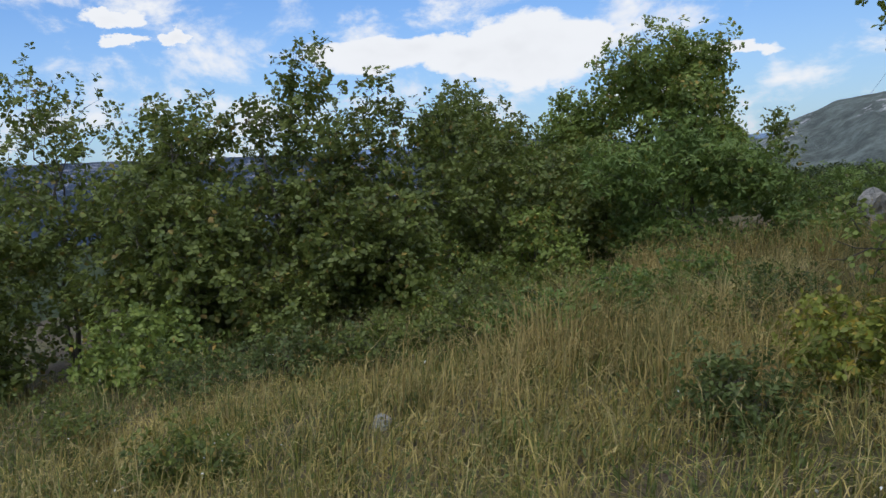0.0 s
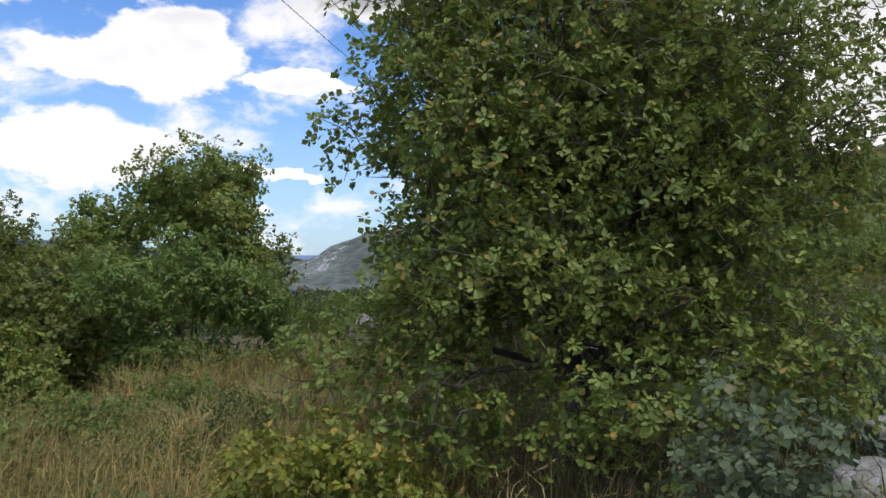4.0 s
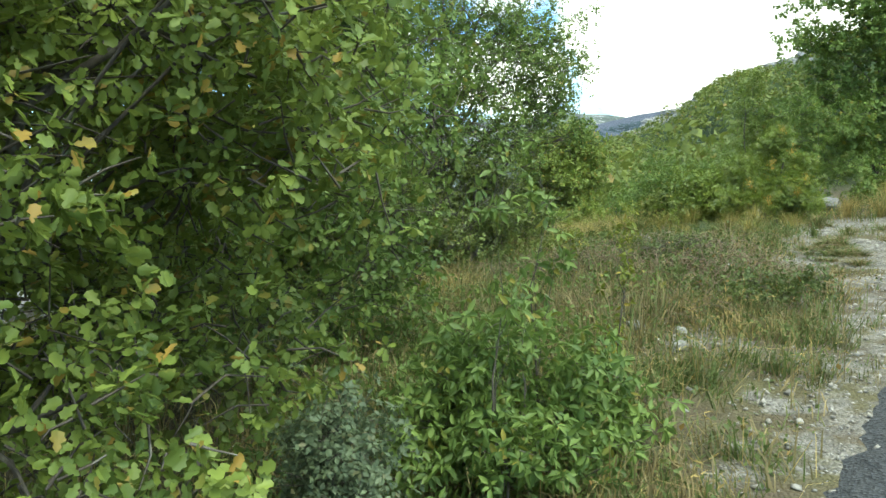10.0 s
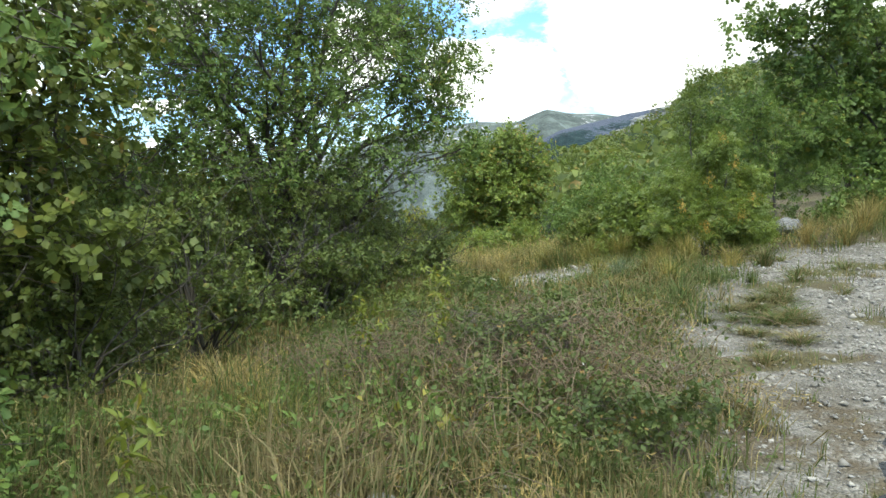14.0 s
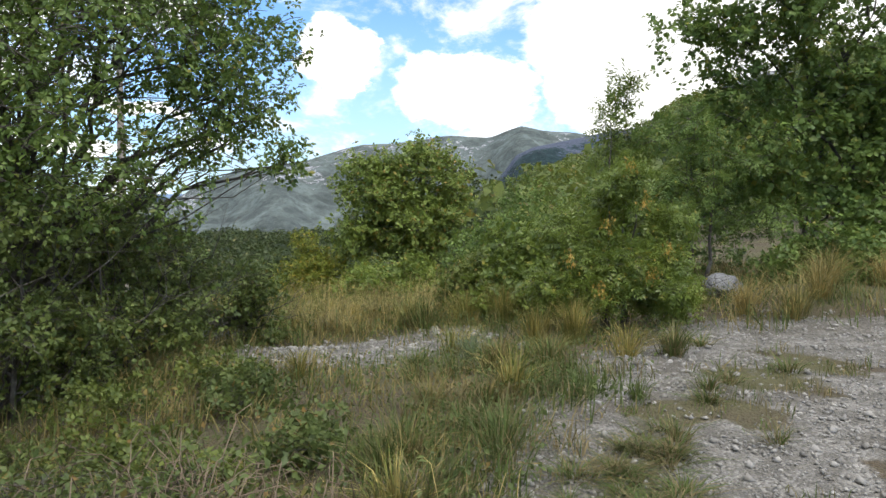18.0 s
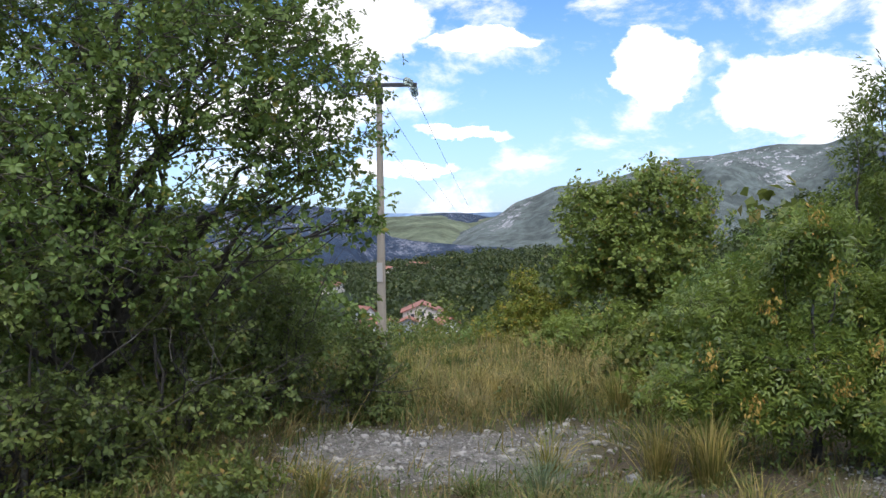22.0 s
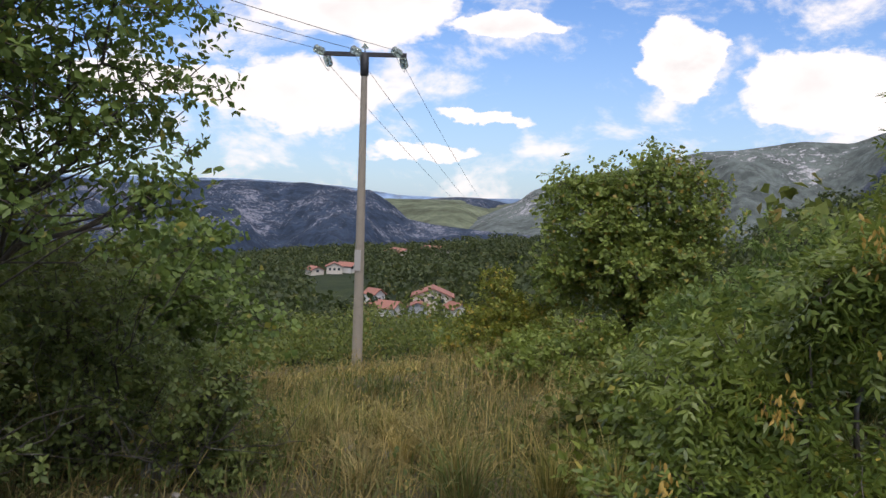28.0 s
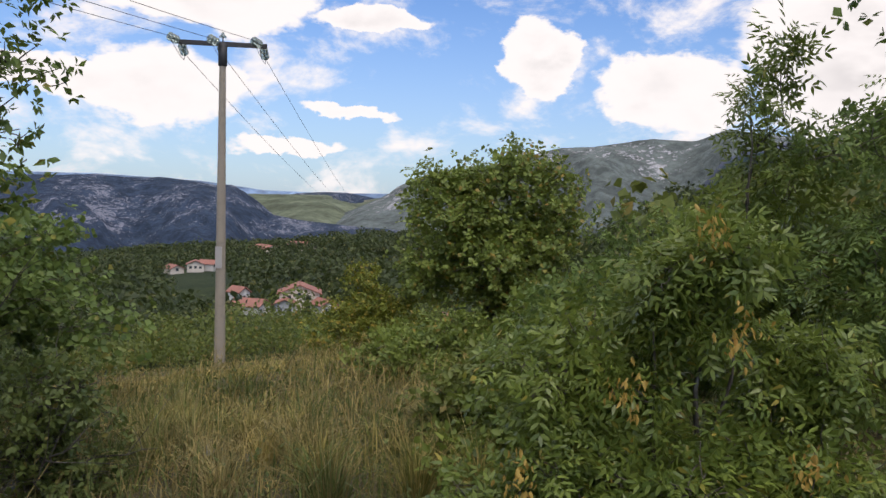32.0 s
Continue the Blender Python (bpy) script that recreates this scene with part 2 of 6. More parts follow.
def stone_material(name):
    mat, n = material(name)
    spot, one = place(n), island(n)
    colour = n.mix(one, (0.11, 0.105, 0.095), (0.36, 0.345, 0.315))
    colour = n.mix(n.math("MULTIPLY", n.noise(spot, 60.0, 4.0), 0.6), colour, (0.36, 0.335, 0.295))
    finish(n, colour, 0.9, n.bump(n.noise(spot, 150.0, 3.0), 0.4, 0.004))
    return mat


STONE = stone_material("gravel_stones")


def ground_material():
    """Soil and litter, with crushed limestone where the mesh carries gravel, and woods far off."""
    mat, n = material("earth_and_gravel")
    spot = place(n)
    share = n.put("ShaderNodeAttribute", attribute_name="gravel").outputs["Fac"]
    far = n.put("ShaderNodeAttribute", attribute_name="woods").outputs["Fac"]
    broad = n.noise(spot, 0.8, 5.0)
    fine = n.noise(spot, 22.0, 6.0, 0.7)
    cell = n.voronoi(spot, 52.0)
    small = n.voronoi(spot, 120.0)
    soil = n.mix(fine, (0.055, 0.044, 0.03), (0.155, 0.125, 0.085))
    soil = n.mix(n.step(broad, 0.4, 0.65), soil, n.mix(fine, (0.05, 0.06, 0.025), (0.17, 0.145, 0.08)))
    pebble = n.mix(cell.outputs["Color"], (0.095, 0.088, 0.078), (0.34, 0.322, 0.29))
    grit = n.mix(small.outputs["Color"], (0.08, 0.073, 0.063), (0.23, 0.215, 0.19))
    gravel = n.mix(n.step(n.noise(spot, 5.0), 0.42, 0.58), pebble, grit)
    gravel = n.mix(n.step(n.noise(spot, 1.7, 4.0), 0.5, 0.68, 0.0, 0.55), gravel, (0.105, 0.09, 0.07))
    lie = n.step(n.math("ADD", share, n.math("MULTIPLY", n.math("SUBTRACT", n.noise(spot, 3.0, 6.0, 0.65), 0.5), 1.5)), 0.38, 0.62)
    colour = n.mix(lie, soil, gravel)
    wood = n.mix(n.step(n.noise(spot, 0.035, 6.0, 0.7), 0.4, 0.62), (0.016, 0.028, 0.010), (0.034, 0.048, 0.016))
    colour = n.mix(far, colour, wood)
    height = n.math("ADD", n.math("MULTIPLY", cell.outputs["Distance"], -1.4), n.math("MULTIPLY", fine, 0.6))
    finish(n, colour, 0.95, n.bump(height, 0.7, 0.02), specular=0.2)
    return mat


def asphalt_material():
    mat, n = material("worn_asphalt")
    spot = place(n)
    chip = n.voronoi(spot, 60.0)
    wear = n.noise(spot, 1.1, 5.0)
    colour = n.mix(chip.outputs["Color"], (0.008, 0.009, 0.010), (0.07, 0.074, 0.08))
    colour = n.mix(n.step(wear, 0.4, 0.7, 0.0, 0.3), colour, (0.033, 0.035, 0.038))
    finish(n, colour, 0.85, n.bump(chip.outputs["Distance"], 1.0, 0.012))
    return mat


def mountain_material(name, scrub, pale, rock_share, size, low=0.0, crest=0.0):
    """Karst: scrub broken by pale rock, in ribs and speckles; low: height share below which it stays wooded; crest: outcrops at the top."""
    mat, n = material(name)
    spot = place(n)
    climb = n.put("ShaderNodeAttribute", attribute_name="climb").outputs["Fac"]
    ribs = n.noise(n.scaled(spot, 1.0, 0.4, 0.4), 1.0 / size, 5.0, 0.6, 0.6)
    speck = n.noise(spot, 9.0 / size, 7.0, 0.72)
    tone = n.noise(spot, 2.6 / size, 5.0, 0.65)
    amount = n.math("ADD", n.math("ADD", n.math("MULTIPLY", speck, 1.0), n.math("MULTIPLY", ribs, 0.9)), rock_share)
    amount = n.math("ADD", amount, n.step(climb, low, low + 0.3, -0.35, 0.0))
    if crest:
        amount = n.math("ADD", amount, n.step(climb, 0.80, 0.95, 0.0, crest))
    bare = n.step(amount, 1.0, 1.1)
    green = n.mix(n.step(tone, 0.35, 0.65), scrub, [v * 1.9 for v in scrub])
    green = n.mix(n.step(speck, 0.4, 0.62, 0.0, 0.5), green, [v * 0.45 for v in scrub])
    stone = n.mix(n.step(n.noise(spot, 30.0 / size, 4.0), 0.4, 0.65), pale, [v * 0.6 for v in pale])
    finish(n, n.mix(bare, green, stone), 0.95, n.bump(n.math("ADD", speck, ribs), 0.5, size * 0.08), specular=0.1)
    return mat


def plain_material(name, colour, rough=0.8, grain=25.0, amount=0.3, metal=0.0, specular=0.4):
    mat, n = material(name)
    spot = place(n)
    f = n.noise(spot, grain, 5.0, 0.65)
    g = n.noise(spot, grain * 0.12, 4.0)
    c = n.mix(n.math("MULTIPLY", f, amount), colour, [v * 0.45 for v in colour])
    c = n.mix(n.step(g, 0.5, 0.75, 0.0, amount), c, [v * 0.6 for v in colour])
    finish(n, c, rough, n.bump(f, 0.2, 0.01), metal, specular)
    return mat


GROUND, ASPHALT = ground_material(), asphalt_material()
POLE = plain_material("weathered_concrete", (0.36, 0.315, 0.25), 0.9, 30.0, 0.45)
STEEL = plain_material("dark_steel", (0.06, 0.06, 0.062), 0.6, 20.0, 0.3, 0.4)
CABLE = plain_material("grey_cable", (0.10, 0.105, 0.115), 0.5, 20.0, 0.2, 0.3)
PLATE = plain_material("pale_plate", (0.46, 0.44, 0.41), 0.6, 18.0, 0.3)
PLASTER = plain_material("cream_plaster", (0.66, 0.59, 0.50), 0.9, 1.2, 0.2)
WHITEWASH = plain_material("white_plaster", (0.72, 0.70, 0.67), 0.9, 1.2, 0.15)
GREYWALL = plain_material("grey_plaster", (0.42, 0.43, 0.45), 0.9, 1.2, 0.15)
TILES = plain_material("clay_tiles", (0.36, 0.165, 0.125), 0.85, 2.5, 0.5)
PANE = plain_material("dark_panes", (0.05, 0.06, 0.07), 0.15, 3.0, 0.2)
GLASSY, _n = material("insulator_glass")
_g = _n.put("ShaderNodeBsdfPrincipled")
_g.inputs["Base Color"].default_value = (0.55, 0.66, 0.62, 1)
_g.inputs["Roughness"].default_value, _g.inputs["Transmission Weight"].default_value = 0.08, 0.75
_n.put("ShaderNodeOutputMaterial", _g.outputs[0])
SCRAP = plain_material("white_plastic", (0.75, 0.76, 0.77), 0.4, 40.0, 0.15)


# ---------------------------------------------------------------- shapes
def smooth(a, b, v):
    k = np.clip((np.asarray(v, float) - a) / (b - a), 0, 1)
    return k * k * (3 - 2 * k)


def wave(x, y, scale, seed=0.0):
    """Cheap smooth noise in -1..1 for whole arrays."""
    x, y = np.asarray(x, float) / scale + seed, np.asarray(y, float) / scale - seed * 1.7
    return (np.sin(x * 1.7 + 1.3 * np.sin(y * 1.1)) + np.sin(y * 2.3 + 1.7 * np.sin(x * 0.9 + 2.0)) + np.sin((x + y) * 3.1 + np.sin(x * 2.1 - y))) / 3


def ground_height(x, y):
    """The hillside: it climbs along the walk, falls away to the valley and rises to the slope on the other hand."""
    x, y = np.asarray(x, float), np.asarray(y, float)
    along, across = 0.6 * x + 0.8 * y, 0.8 * x - 0.6 * y
    z = -1.65 + 0.086 * np.minimum(along, 14.0) + 0.0 * x
    z = z - 0.09 * np.maximum(0, -across - 1.0)
    z = z - 0.16 * np.maximum(0, -across - 9.0) * smooth(10, 20, along)
    far = np.hypot(x - 5, y - 10)
    bearing = np.degrees(np.arctan2(-(x - 5), y - 10))
    valley = smooth(-16, 2, bearing) * (1 - smooth(120, 160, bearing))
    down = np.interp(far, (0, 24, 60, 120, 160, 190, 350, 550, 900, 1600, 5000), (0, -3, -12.5, -22, -26, -27, -28, -27, -75, -110, -160))
    down = down - np.clip(bearing - 12, 0, 40) * 0.95 * smooth(150, 550, far) * (1 - 0.8 * smooth(700, 1400, far))
    z = z + (down - z) * valley * smooth(26, 60, far)
    z = z + (1.5 - z) * (1 - valley) * smooth(30, 120, far)
    bank = smooth(4.5, 9.0, across)
    z = z + bank * 0.28 * np.maximum(0, np.minimum(across, 60) - 4.5)
    z = z + 0.35 * np.exp(-((along - 18.6) / 1.3) ** 2 - ((across - 0.3) / 1.6) ** 2)
    z = z - 0.26 * np.exp(-((across + 1.25) / 0.55) ** 2) * smooth(-3, 0, along) * (1 - smooth(4.8, 6.5, along))
    rough = smooth(0.4, 1.6, -across) + smooth(5.0, 7.0, across)
    z = z + 0.05 * wave(x, y, 0.9) * np.clip(rough, 0, 1) + 0.012 * wave(x, y, 0.35, 3.0)
    z = z + smooth(60, 300, far) * 2.2 * wave(x, y, 60.0, 1.0)
    return z


def gravel_share(x, y):
    """How much crushed stone lies bare: along the road's edge, on the lay-by and on the cleared patch."""
    x, y = np.asarray(x, float), np.asarray(y, float)
    a, c = 0.6 * x + 0.8 * y, 0.8 * x - 0.6 * y
    patchy = 1 - 0.75 * smooth(0.1, 0.5, wave(x, y, 0.75, 4.0))
    verge = smooth(-0.55 + 0.03 * np.maximum(a - 5, 0), -0.3 + 0.03 * np.maximum(a - 5, 0), c) * (1 - smooth(10, 13, a)) * smooth(2, 4, a) * 0.5
    layby = smooth(9.4, 11.6, a) * (1 - smooth(16.6, 18.0, a - 0.5 * np.maximum(c, 0))) * smooth(-1.9, -0.9, c) * (1 - smooth(7, 9, c))
    patch = np.exp(-((x - 6.0) / 1.35) ** 4 - ((y - 14.7) / 0.95) ** 4) * 0.95
    spur = np.exp(-((x - 4.4) / 0.8) ** 2 - ((y - 7.3) / 0.9) ** 2) * 0.5
    return np.clip(np.maximum.reduce([verge, layby * patchy, patch, spur]), 0, 1)


def mesh_of(name, verts, faces, mat, attributes=()):
    """A mesh from arrays; faces all have the same number of corners."""
    verts, faces = np.asarray(verts, np.float32), np.asarray(faces, np.int32)
    me = bpy.data.meshes.new(name)
    me.vertices.add(len(verts))
    me.vertices.foreach_set("co", verts.ravel())
    me.loops.add(faces.size)
    me.loops.foreach_set("vertex_index", faces.ravel())
    me.polygons.add(len(faces))
    me.polygons.foreach_set("loop_start", np.arange(0, faces.size, faces.shape[1], dtype=np.int32))
    me.update(calc_edges=True)
    for key, values in attributes:
        me.attributes.new(key, "FLOAT", "POINT").data.foreach_set("value", np.asarray(values, np.float32))
    me.materials.append(mat)
    return me


def smoothed(me):
    me.polygons.foreach_set("use_smooth", np.ones(len(me.polygons), bool))
    return me


def child(name, me, parent, label=""):
    ob = new(name, me)
    ob.parent = parent
    if label:
        ob["label"] = label
    return ob


def part(name, bm, mat, parent, label=""):
    me = bpy.data.meshes.new(name)
    bm.to_mesh(me)
    bm.free()
    me.materials.append(mat)
    return child(name, me, parent, label)


def thing(name, spot, label, category, group="", kind=""):
    ob = new(name)
    ob.empty_display_size = 0.2
    ob.location = spot
    return tagged(ob, label, category, group, kind)


def half_leaf(outline, fold=0.3, droop=0.2):
    """A leaf along +y, one long, of two folded halves with the given outline."""
    inner = outline[1:-1]
    right = [(x, y, fold * x - droop * y * y) for x, y in inner]
    verts = [(0, 0, 0)] + right + [(0, 1, -droop)] + [(-x, y, z) for x, y, z in right]
    k = len(inner)
    return np.array(verts, float), np.array([tuple(range(k + 2)), (0, k + 1, *range(2 * k + 1, k + 1, -1))])


OAK_LEAF = half_leaf([(0, 0), (0.18, 0.24), (0.12, 0.40), (0.34, 0.54), (0.24, 0.70), (0.26, 0.90), (0, 1)], 0.22, 0.18)
PLAIN_LEAF = half_leaf([(0, 0), (0.32, 0.45), (0, 1)])
ROUND_LEAF = half_leaf([(0, 0), (0.43, 0.6), (0, 1)], 0.2, 0.12)
LONG_LEAF = half_leaf([(0, 0), (0.17, 0.22), (0.20, 0.52), (0, 1)], 0.35, 0.3)


def pinnate_leaf(pairs=4, length=0.30, wide=0.10):
    """A compound leaf along +y, one long: pairs of pointed leaflets and one at the tip."""
    verts, faces = [], []
    seats = [(0.25 + 0.6 * k / (pairs - 1), side) for k in range(pairs) for side in (-1, 1)] + [(0.9, 0)]
    for y, side in seats:
        way = np.array([side * 0.85, 0.55 if side else 1.0, -0.25 if side else -0.15])
        way = way / np.linalg.norm(way) * length
        across = np.array([-way[1], way[0], 0.0])
        across = across / np.linalg.norm(across) * wide / 2
        root = np.array([0, y, -0.18 * y * y])
        at = len(verts)
        verts += [root, root + way * 0.3 - across + (0, 0, 0.015), root + way * 0.65 - across * 0.8, root + way - (0, 0, 0.03), root + way * 0.65 + across * 0.8, root + way * 0.3 + across + (0, 0, 0.015)]
        faces.append(tuple(range(at, at + 6)))
    return np.array(verts), np.array(faces)


PINNATE_LEAF = pinnate_leaf(3, 0.38, 0.12)
FAR_LEAF = (np.array([(0, 0, 0), (-0.38, 0.5, 0.1), (0, 1, -0.12), (0.38, 0.5, 0.1)]), np.array([(0, 3, 2, 1)]))


def unit(v):
    return v / np.maximum(np.linalg.norm(v, axis=-1, keepdims=True), 1e-9)


def leaves(name, spots, axes, ups, sizes, template, mat):
    verts, faces = template
    axes = unit(axes)
    side = unit(np.cross(axes, ups))
    face = np.cross(side, axes)
    v = (spots[:, None, :] + sizes[:, None, None] * (verts[None, :, 0, None] * side[:, None, :]
         + verts[None, :, 1, None] * axes[:, None, :] + verts[None, :, 2, None] * face[:, None, :]))
    f = faces[None] + (np.arange(len(spots)) * len(verts))[:, None, None]
    return mesh_of(name, v.reshape(-1, 3), f.reshape(-1, faces.shape[1]), mat)


def tubes(name, lines, mat, sides=4):
    """Tapered branches: lines of (points, radii), joined into one mesh."""
    verts, faces, at = [], [], 0
    ring = np.arange(sides) * 2 * np.pi / sides
    for pts, radii in lines:
        pts = np.asarray(pts, float)
        ahead = unit(np.gradient(pts, axis=0))
        ref = np.where(np.abs(ahead[:, 2:3]) > 0.9, (1.0, 0.0, 0.0), (0.0, 0.0, 1.0))
        a = unit(np.cross(ahead, ref))
        b = np.cross(ahead, a)
        v = pts[:, None] + np.asarray(radii)[:, None, None] * (np.cos(ring)[None, :, None] * a[:, None] + np.sin(ring)[None, :, None] * b[:, None])
        verts.append(v.reshape(-1, 3))
        i = np.arange(len(pts) - 1)[:, None] * sides + np.arange(sides)[None]
        j = np.arange(len(pts) - 1)[:, None] * sides + (np.arange(sides)[None] + 1) % sides
        faces.append((np.stack([i, j, j + sides, i + sides], -1) + at).reshape(-1, 4))
        at += v.shape[0] * sides
    return smoothed(mesh_of(name, np.concatenate(verts), np.concatenate(faces), mat))


def bent(rng, a, b, sag, count=6, wobble=0.06):
    k = np.linspace(0, 1, count)[:, None]
    a, b = np.asarray(a, float), np.asarray(b, float)
    long = np.linalg.norm(b - a)
    p = a + (b - a) * k + np.array([0, 0, sag * long]) * 4 * k * (1 - k)
    return p + rng.normal(0, wobble * long, (count, 3)) * (k * (1 - k) * 2)


def plant(name, spot, lobes, label, category, mat, template=PLAIN_LEAF, leaf=0.06, count=6000, twigs=160, stems=1, girth=0.08,
          seed=1, cluster=1.7, droop=0.25, ragged=0.2, group="", bark=None, fork=0.45, clumps=7, sink=0.0, shown=None, limbs=()):
    """A tree or bush on the ground at spot (x, y). Lobes of the crown: offset x, y, height above ground, radii x, y, z.
    Each lobe breaks up into clumps, each clump into sprays of leaves at the ends of twigs."""
    rng = np.random.default_rng(seed)
    base = Vector((spot[0], spot[1], float(ground_height(*spot)) - 0.05 - sink))
    root = thing(name, base, label, category, group)
    lobes = np.asarray(lobes, float)
    centre = lobes[:, :3].mean(0)
    top = (lobes[:, 2] + lobes[:, 5] * 0.3).max()
    thick, thin, trunks = [], [], []
    for k in range(stems):
        ang = rng.uniform(0, 6.28)
        off = np.array([np.cos(ang), np.sin(ang), 0])
        end = np.array([centre[0] * 0.7, centre[1] * 0.7, top * 0.85]) + off * (0.0 if stems == 1 else 0.12 * top)
        line = bent(rng, off * (0.0 if stems == 1 else girth * 2.5), end, 0.0, 8, 0.05)
        radii = girth * (1 if stems == 1 else 0.6) * np.linspace(1, 0.12, 8)
        radii[0] *= 1.35
        thick.append((line, radii))
        trunks.append(line)
    for foot, end, size in limbs:
        line = bent(rng, foot, end, 0.06, 9, 0.05)
        thick.append((line, size * np.linspace(1, 0.2, 9)))
        for q in (4, 5, 6, 7):
            thick.append((bent(rng, line[q], line[q] + rng.normal(0, 0.3, 3) + np.array([0.1, 0, 0.25]), 0.02, 4, 0.06), size * np.linspace(0.32, 0.06, 4)))
    small = []
    for lobe in lobes:
        line = trunks[rng.integers(len(trunks))]
        low = line[np.clip(int(len(line) * fork * min(1.0, lobe[2] / max(top, 0.1))) + rng.integers(0, 2), 1, len(line) - 2)]
        limb = bent(rng, low, lobe[:3] + rng.normal(0, 0.12, 3) * lobe[3:], 0.05, 7, 0.07)
        thick.append((limb, girth * np.linspace(0.34, 0.06, 7)))
        ways = unit(rng.normal(0, 1, (clumps, 3)))
        for way in ways:
            c = lobe[:3] + way * lobe[3:] * rng.uniform(0.5, 0.9)
            c[2] = max(c[2], 0.08)
            small.append((*c, *(lobe[3:] * rng.uniform(0.30, 0.50))))
            if girth > 0.03 and rng.uniform() < 0.5:
                thick.append((bent(rng, limb[rng.integers(3, 7)], c, 0.04, 4, 0.12), girth * np.linspace(0.08, 0.025, 4)))
        small.append((*lobe[:3], *(lobe[3:] * 0.55)))
    small = np.array(small)
    weight = small[:, 3] * small[:, 4] + small[:, 3] * small[:, 5] + small[:, 4] * small[:, 5]
    weight = weight / weight.sum()
    spots, axes, outs = [], [], []
    each = max(3, count // twigs)
    for lobe, w in zip(small, weight):
        many = max(2, int(round(twigs * w)))
        way = unit(rng.normal(0, 1, (many, 3)) + np.array([0, 0, 0.15]))
        tips = lobe[:3] + way * lobe[3:] * rng.uniform(1 - ragged * 2, 1 + ragged, (many, 1))
        tips[:, 2] = np.maximum(tips[:, 2], 0.05)
        for tip, out in zip(tips, way):
            start = lobe[:3] + (tip - lobe[:3]) * rng.uniform(0.25, 0.6) + rng.normal(0, 0.16, 3) * lobe[3:]
            start[2] = max(start[2], 0.04)
            twig = bent(rng, start, tip, 0.04, 3, 0.16)
            thin.append((twig, min(girth * 0.06, 0.0045) * np.array([1.0, 0.7, 0.25]) + 0.001))
            heads = max(1, int(round(each / 6)))
            k = np.minimum(rng.exponential(0.2, heads), 0.9)[:, None]
            seats = tip + (start - tip) * k + rng.normal(0, 1, (heads, 3)) * leaf * cluster * 0.75
            ways = unit(out * 0.75 + rng.normal(0, 0.55, (heads, 3)) + np.array([0, 0, 0.3]))
            a = unit(np.cross(ways, rng.normal(0, 1, (heads, 3))))
            b = np.cross(ways, a)
            turn = (np.arange(6) * 2.4)[None, :, None] + rng.uniform(0, 6.28, (heads, 1, 1))
            axis = a[:, None] * np.cos(turn) + b[:, None] * np.sin(turn) + ways[:, None] * rng.uniform(0.1, 0.9, (heads, 6, 1))
            axis = unit(axis + rng.normal(0, 0.22, axis.shape) - np.array([0, 0, droop]))
            spots.append((seats[:, None] + axis * leaf * 0.2).reshape(-1, 3))
            axes.append(axis.reshape(-1, 3))
            outs.append(np.repeat(ways, 6, 0))
    spots, axes, outs = np.concatenate(spots), np.concatenate(axes), np.concatenate(outs)
    spots[:, 2] = np.maximum(spots[:, 2], 0.03)
    ups = unit(rng.normal(0, 0.33, spots.shape) + outs * 0.8 + np.array([0, 0, 0.5]))
    sizes = leaf * rng.uniform(0.6, 1.25, len(spots))
    child("trunk", tubes("trunk", thick, bark or BARK, 5), root)
    tagged(child("branch", tubes("branch", thin, TWIG, 3), root), kind="stuff")
    front = np.ones(len(spots), bool) if shown is None else spots[:, 1] - shown[0] * spots[:, 0] < shown[1]
    child("crown", leaves("crown", spots[front], axes[front], ups[front], sizes[front], template, mat), root)
    if not front.all():
        back = ~front
        child("back_foliage", leaves("back_foliage", spots[back], axes[back], ups[back], sizes[back] * 1.05, ROUND_LEAF, mat), root)
    return root


